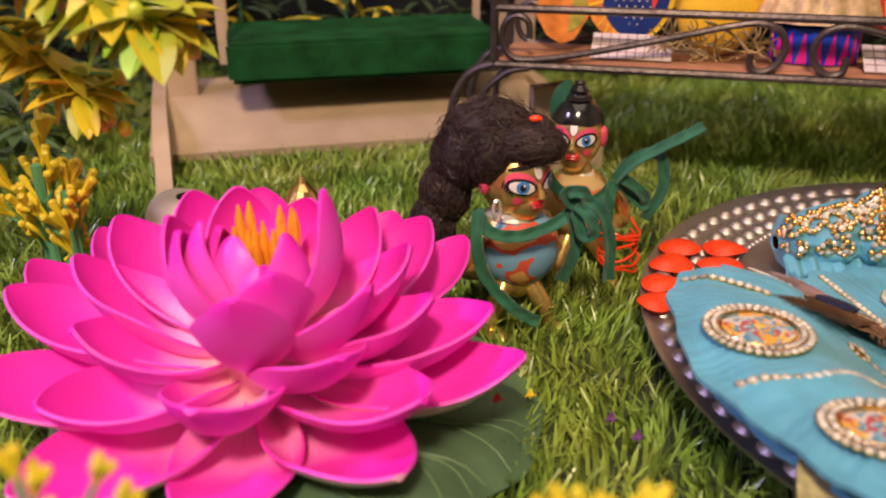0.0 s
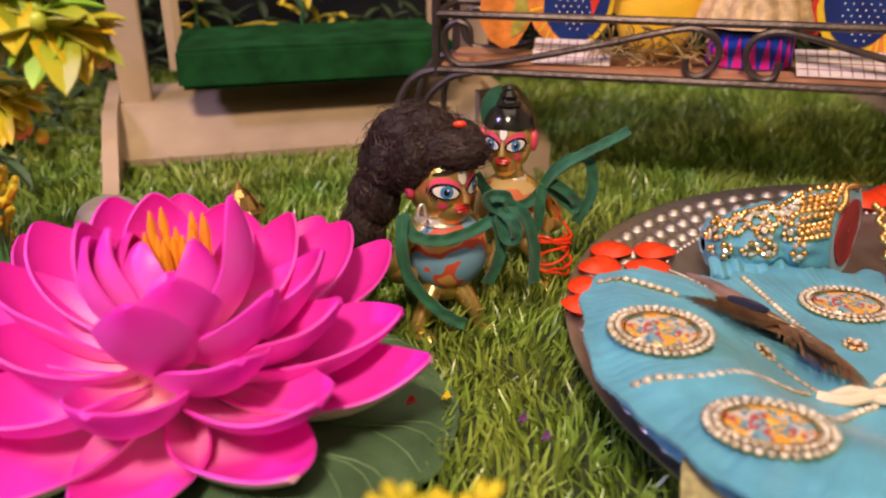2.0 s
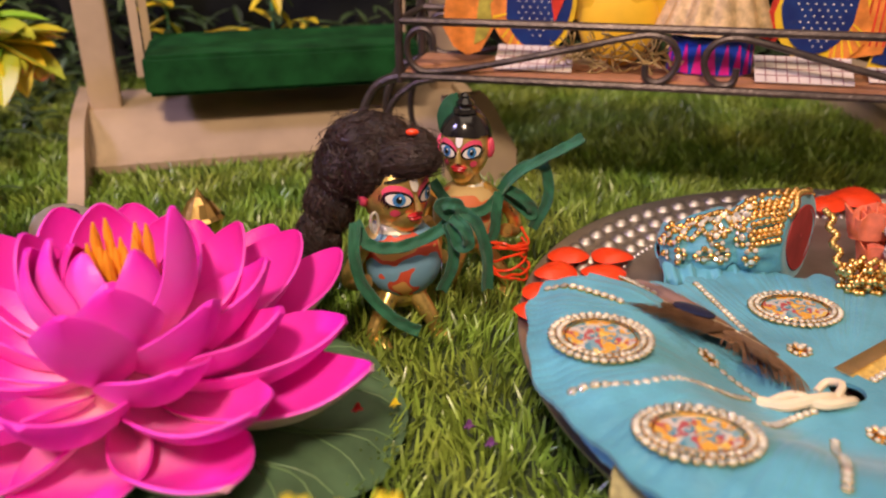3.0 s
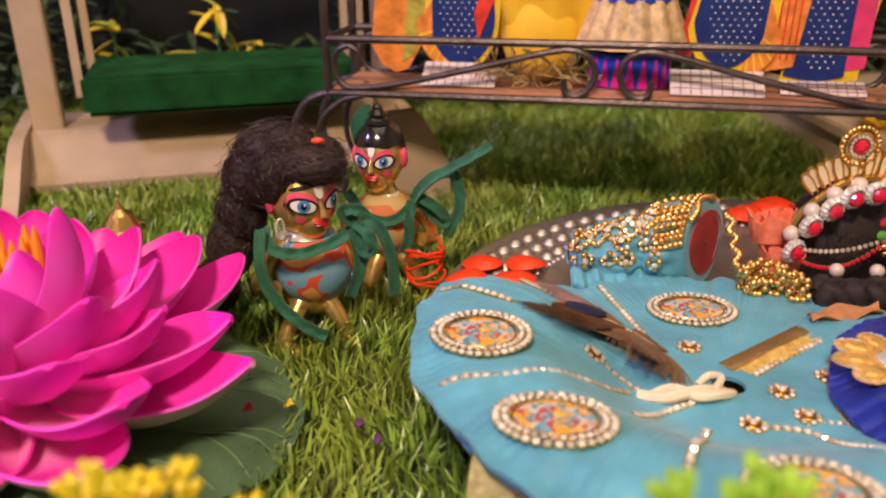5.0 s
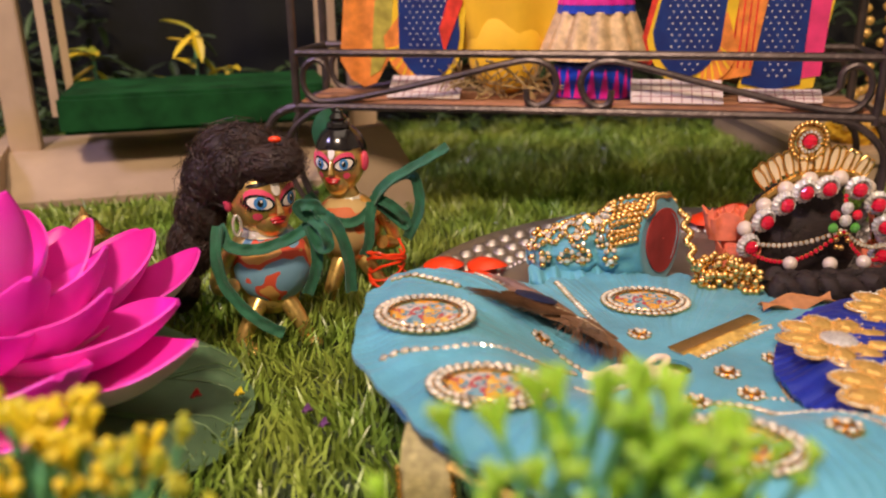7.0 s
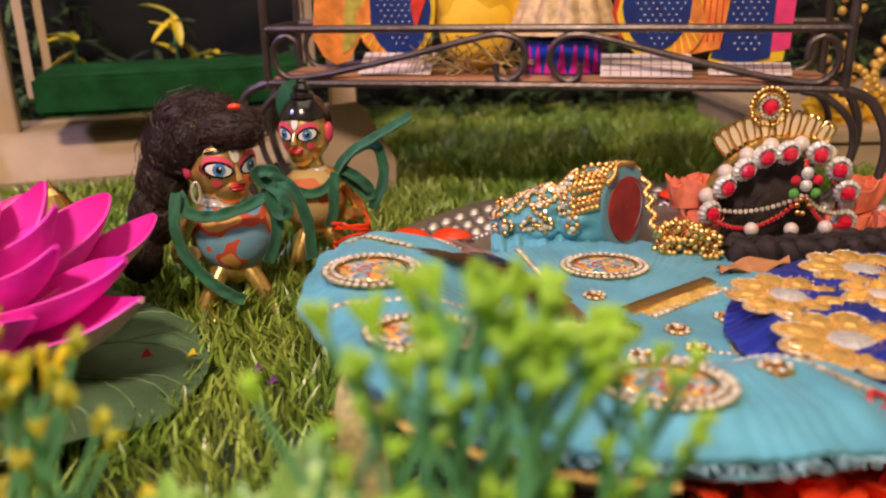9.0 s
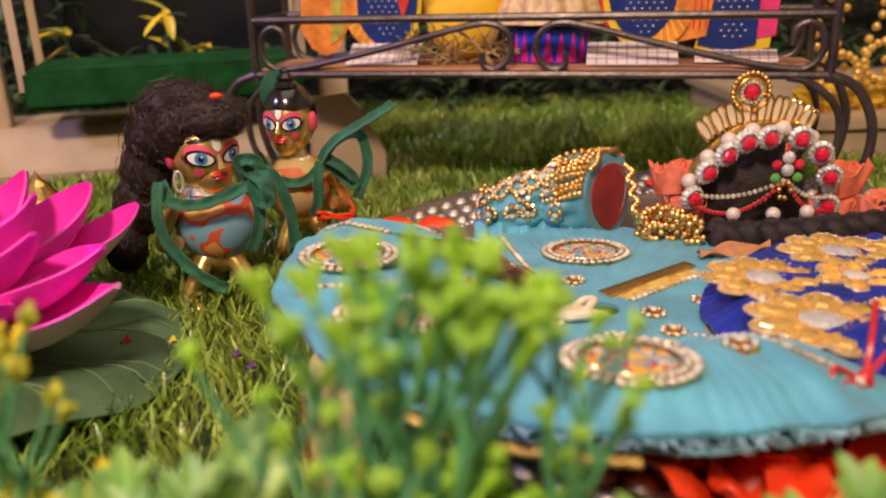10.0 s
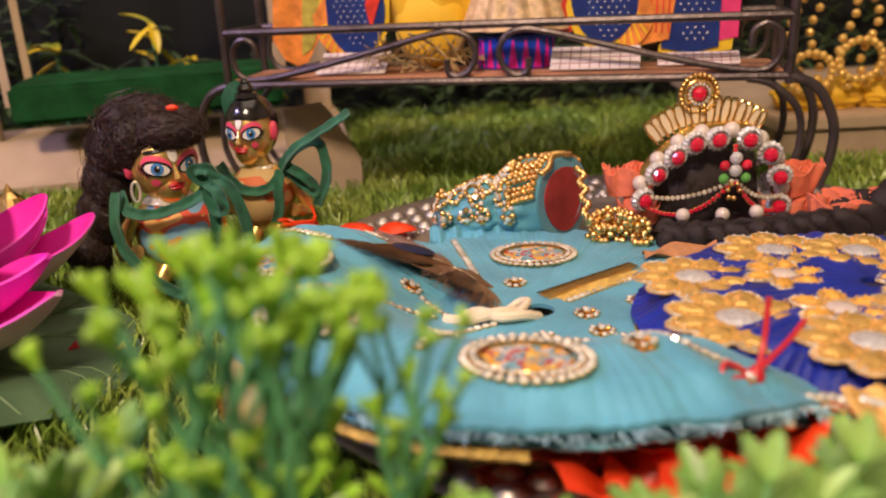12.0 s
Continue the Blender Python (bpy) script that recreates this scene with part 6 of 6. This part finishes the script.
G_LABEL = "bright green moulded plastic plant with club shaped leaves"
Y_LABEL = "yellow moulded plastic plant with finger shaped petals"
def umbel_plant(base, heads, seed, mats, label, stalk=0.0010, bud=0.0021, sprays=4):
    """A moulded plant: forked stalks that end in bunches of short clubs with round tips."""
    t = thing("plastic_plant", label, "plant", pose(*base), "plastic plants in front")
    rng = random.Random(seed)
    o = Vector(base)
    top = sum((Vector(h) for h in heads), Vector()) / len(heads) - o
    fork = Vector((top.x * 0.25, top.y * 0.25, top.z * 0.52))
    g = Geo()
    g.tube(spline([(0, 0, 0), fork * 0.5, fork, fork + (top - fork) * 0.2], 6), stalk * 1.5, 9)
    g.ob("stem", mats[1], t)
    for h in heads:
        e = Vector(h) - o
        b = fork * rng.uniform(0.72, 1.05)
        mid = b.lerp(e, 0.5) + Vector((0, 0, -0.003)) + (e - b).cross(Vector((0, 1, 0))) * 0.04
        neck = b.lerp(e, 0.72) + Vector((0, 0, -0.001))
        g = Geo()
        g.tube(spline([b, mid, neck], 6), [stalk * 1.25 - stalk * 0.25 * i / 12 for i in range(13)], 8)
        for j in range(sprays):
            a = 2.4 * j + rng.uniform(-0.4, 0.4)
            d = Vector((math.cos(a) * 0.6, math.sin(a) * 0.5, rng.uniform(0.8, 1.3))).normalized()
            q = mid.lerp(neck, 0.55 + 0.45 * j / max(1, sprays - 1))
            k = (e - neck).length * rng.uniform(0.75, 1.15)
            tip = q.lerp(neck, 0.6) + d * k
            g.tube(spline([q, q.lerp(tip, 0.5) - Vector((0, 0, 0.0008)), tip], 4), stalk * 0.72, 6)
            for m in range(3):
                aa = 2.09 * m + rng.uniform(-0.5, 0.5)
                fd = (d + Vector((math.cos(aa), math.sin(aa), 0.6)) * 0.5).normalized()
                w = tip + fd * bud * rng.uniform(1.6, 3.0)
                g.tube([tip - d * 0.0006, tip.lerp(w, 0.45), tip.lerp(w, 0.85), w + fd * bud * 0.35, w + fd * bud * 0.62], [stalk * 0.6, bud * 0.36, bud * 0.58, bud * 0.52, bud * 0.15], 8, 1)
        for j in range(3):
            q = b.lerp(mid, rng.uniform(0.35, 1.0))
            a = rng.uniform(0, 6.28)
            d = Vector((math.cos(a), math.sin(a), rng.uniform(0.5, 1.2))).normalized()
            w = q + d * rng.uniform(0.006, 0.012)
            g.tube(spline([q, q.lerp(w, 0.5) - Vector((0, 0, 0.0008)), w], 4), [stalk * 0.7] * 5 + [bud * 0.55, bud * 0.75, bud * 0.65, bud * 0.25], 7, 1)
        g.ob("branch", [mats[1], mats[0]], t)
    return t


def feathery_plant(base, height, spread, n, seed, mats, label):
    """A low moulded plant of flat, notched fronds."""
    t = thing("plastic_plant", label, "plant", pose(*base), "plastic plants in front")
    rng = random.Random(seed)
    g = Geo()
    g.tube([(0, 0, 0), (0, 0, height * 0.4), (0, 0, height * 0.75)], 0.0014, 7)
    g.ob("stem", mats[1], t)
    for k in range(n):
        a, el = 2.4 * k, rng.uniform(0.5, 1.3)
        d = Vector((math.cos(a) * math.cos(el), math.sin(a) * math.cos(el), math.sin(el)))
        b = Vector((0, 0, height * rng.uniform(0.45, 0.74)))
        e = b + d * spread * rng.uniform(0.8, 1.3)
        e.z = min(e.z, height)
        line = spline([b, b.lerp(e, 0.5) + Vector((0, 0, 0.002)), e], 5)
        g = Geo()
        g.tube(line, [0.0008] * 6 + [0.0007, 0.0006, 0.0005, 0.0004, 0.0003], 6)
        for j in range(3, 11):
            for sgn in (-1, 1):
                side = d.cross(Vector((0, 0, 1))).normalized() * sgn
                leaf(g, line[j], side * 0.8 + d * 0.9 + Vector((0, 0, 0.2)), 0.0085 * rng.uniform(0.7, 1.1), 0.0036, 1, 0.1)
        leaf(g, line[-1], d, 0.009, 0.004, 1, 0.1)
        g.ob("frond", [mats[1], mats[0]], t)
    return t


G_LABEL = "bright green moulded plastic plant with bunched round tips"
Y_LABEL = "yellow moulded plastic plant with bunched round tips"
F_LABEL = "low green moulded plastic plant with notched fronds"
umbel_plant((0.136, 0.070, 0.0), [(0.103, 0.074, 0.101), (0.110, 0.068, 0.104), (0.118, 0.072, 0.108), (0.127, 0.070, 0.107), (0.126, 0.078, 0.101), (0.135, 0.074, 0.106), (0.141, 0.070, 0.101), (0.117, 0.064, 0.097), (0.133, 0.062, 0.098)], 1, (M_PLANT, M_STEM), G_LABEL)
umbel_plant((0.150, 0.074, 0.0), [(0.145, 0.074, 0.101), (0.152, 0.076, 0.094), (0.155, 0.070, 0.088), (0.150, 0.066, 0.083)], 2, (M_PLANT, M_STEM), G_LABEL, 0.0008, 0.0014, 3)
umbel_plant((0.116, 0.062, 0.0), [(0.096, 0.072, 0.093), (0.108, 0.062, 0.082), (0.122, 0.056, 0.082), (0.112, 0.070, 0.090)], 3, (M_PLANT, M_STEM), G_LABEL, 0.0009, 0.0015, 3)
umbel_plant((0.034, 0.100, 0.0), [(0.014, 0.100, 0.087), (0.021, 0.102, 0.090), (0.029, 0.101, 0.091), (0.036, 0.098, 0.088), (0.045, 0.100, 0.081), (0.026, 0.094, 0.082)], 8, (M_YELLOW, M_STEM), Y_LABEL, 0.0009, 0.0022)
umbel_plant((0.052, 0.088, 0.0), [(0.045, 0.090, 0.087), (0.051, 0.090, 0.091), (0.056, 0.086, 0.078)], 9, (M_YGREEN, M_STEM), Y_LABEL, 0.0009, 0.0015, 4)
umbel_plant((-0.066, 0.100, 0.0), [(-0.066, 0.100, 0.098), (-0.058, 0.098, 0.094), (-0.074, 0.098, 0.094)], 10, (M_YELLOW, M_STEM), Y_LABEL, 0.0009, 0.0019)
for k, (x, y, h, sp, m) in enumerate(((0.172, 0.058, 0.059, 0.022, M_FROND), (0.204, 0.062, 0.064, 0.020, M_FROND), (0.222, 0.066, 0.066, 0.018, M_FROND), (0.090, 0.066, 0.075, 0.022, M_FROND), (0.076, 0.072, 0.074, 0.022, M_FROND), (0.106, 0.058, 0.075, 0.022, M_FROND), (0.128, 0.050, 0.068, 0.024, M_FROND), (0.150, 0.052, 0.061, 0.022, M_FROND), (0.060, 0.080, 0.071, 0.020, M_YGREEN), (0.190, 0.052, 0.052, 0.022, M_FROND))):
    feathery_plant((x, y, 0.0), h, sp, 12, 50 + k, (m, M_STEM), F_LABEL)


# the tall yellow-green plant at the side
def leafy_spray(name, label, base, pts, n, ln, wd, seed, mats, buds=0, spread=1.0):
    t = thing(name, label, "plant", pose(*base))
    rng = random.Random(seed)
    o = Vector(base)
    line = [p - o for p in spline(pts, 8)]
    g = Geo()
    g.tube(line, 0.0013, 6)
    g.ob("stem", M_STEM, t)
    for k in range(n):
        p = line[min(len(line) - 1, int((0.42 + 0.60 * math.sqrt(k / n)) * len(line)))]
        a = 2.4 * k
        d = Vector((math.cos(a), math.sin(a) * 0.8, rng.uniform(-0.9, 0.5))) * spread
        g = Geo()
        leaf(g, p, d, ln * rng.uniform(0.7, 1.15), wd * rng.uniform(0.8, 1.15), 0, rng.uniform(0.05, 0.45))
        g.ob("leaf", mats[k % len(mats)], t)
    for k in range(buds):
        p = line[-1 - (k % 4) * 2]
        d = Vector((0.5 + rng.uniform(-0.5, 0.7), rng.uniform(-0.5, 0.3), rng.uniform(-1, 0.2))).normalized()
        g = Geo()
        e = p + d * rng.uniform(0.010, 0.018)
        g.tube(spline([p, p.lerp(e, 0.5) + Vector((0, 0, 0.002)), e], 4), 0.0006, 5, 1)
        g.ball(e, (0.0026, 0.0026, 0.0030), 10, 8, 0)
        g.ob("bud", [M_YGREEN, M_STEM], t)
    return t


SIDE = "tall plastic plant with yellow green leaves and round buds"
B0 = (-0.215, 0.300, 0.0)
leafy_spray("plastic_plant", SIDE, B0, [B0, (-0.215, 0.295, 0.10), (-0.180, 0.275, 0.175), (-0.130, 0.262, 0.172), (-0.090, 0.257, 0.146)], 90, 0.023, 0.0105, 1, (M_YGREEN, M_YELLOW, M_YGREEN, M_PLANT), 9)
B1 = (-0.230, 0.330, 0.0)
leafy_spray("plastic_plant", SIDE, B1, [B1, (-0.225, 0.320, 0.08), (-0.190, 0.300, 0.135), (-0.150, 0.285, 0.138), (-0.126, 0.280, 0.118)], 80, 0.019, 0.0075, 2, (M_YELLOW, M_YGREEN, M_YELLOW), 6)
B2 = (-0.245, 0.300, 0.0)
leafy_spray("plastic_plant", SIDE, B2, [B2, (-0.240, 0.290, 0.10), (-0.200, 0.265, 0.190), (-0.135, 0.250, 0.182)], 90, 0.024, 0.0115, 3, (M_YGREEN, M_PLANT, M_YELLOW), 4)
for k, (x, y, z) in enumerate(((-0.150, 0.300, 0.098), (-0.165, 0.310, 0.108), (-0.178, 0.330, 0.080))):
    finger_plant((x, y, 0.0), z, 0.012, 9, 30 + k, (M_YELLOW, M_STEM), "yellow moulded plastic flower spike of the side plant", 0.014, 0.0017)

# sprigs behind the swing
BACKL = "yellow green plastic sprig standing behind the swing"
for k, (x, y, h) in enumerate(((-0.085, 0.690, 0.118), (-0.060, 0.700, 0.085), (-0.175, 0.700, 0.100), (-0.120, 0.720, 0.075), (0.0, 0.740, 0.060))):
    leafy_spray("plastic_sprig", BACKL, (x, y, 0), [(x, y, 0), (x + 0.004, y, h * 0.6), (x + 0.006, y - 0.006, h)], 11, 0.030, 0.0085, 40 + k, (M_YGREEN, M_YELLOW, M_DARKLEAF))


def hedge():
    """Dark artificial foliage in front of the backdrop and at the side."""
    rng = np.random.default_rng(11)
    g = Geo()
    for k in range(2600):
        if k < 1700:
            x, y, z = rng.uniform(-0.62, 0.75), rng.uniform(0.76, 0.85), abs(rng.normal(0, 0.10)) + 0.01
            if -0.20 < x < 0.02 and z > 0.07:
                continue
        else:
            x, y, z = rng.uniform(-0.60, -0.235), rng.uniform(0.46, 0.80), abs(rng.normal(0, 0.06)) + 0.005
        a = rng.uniform(0, 6.28)
        leaf(g, Vector((x, y, z)), Vector((math.cos(a), math.sin(a) * 0.6 - 0.3, rng.uniform(-0.3, 1.0))), rng.uniform(0.014, 0.030), rng.uniform(0.004, 0.009), 0, 0.3)
    tagged(g.ob("dark_hedge", M_DARKLEAF), "dense dark green artificial foliage behind the display", "foliage", kind="stuff")


hedge()
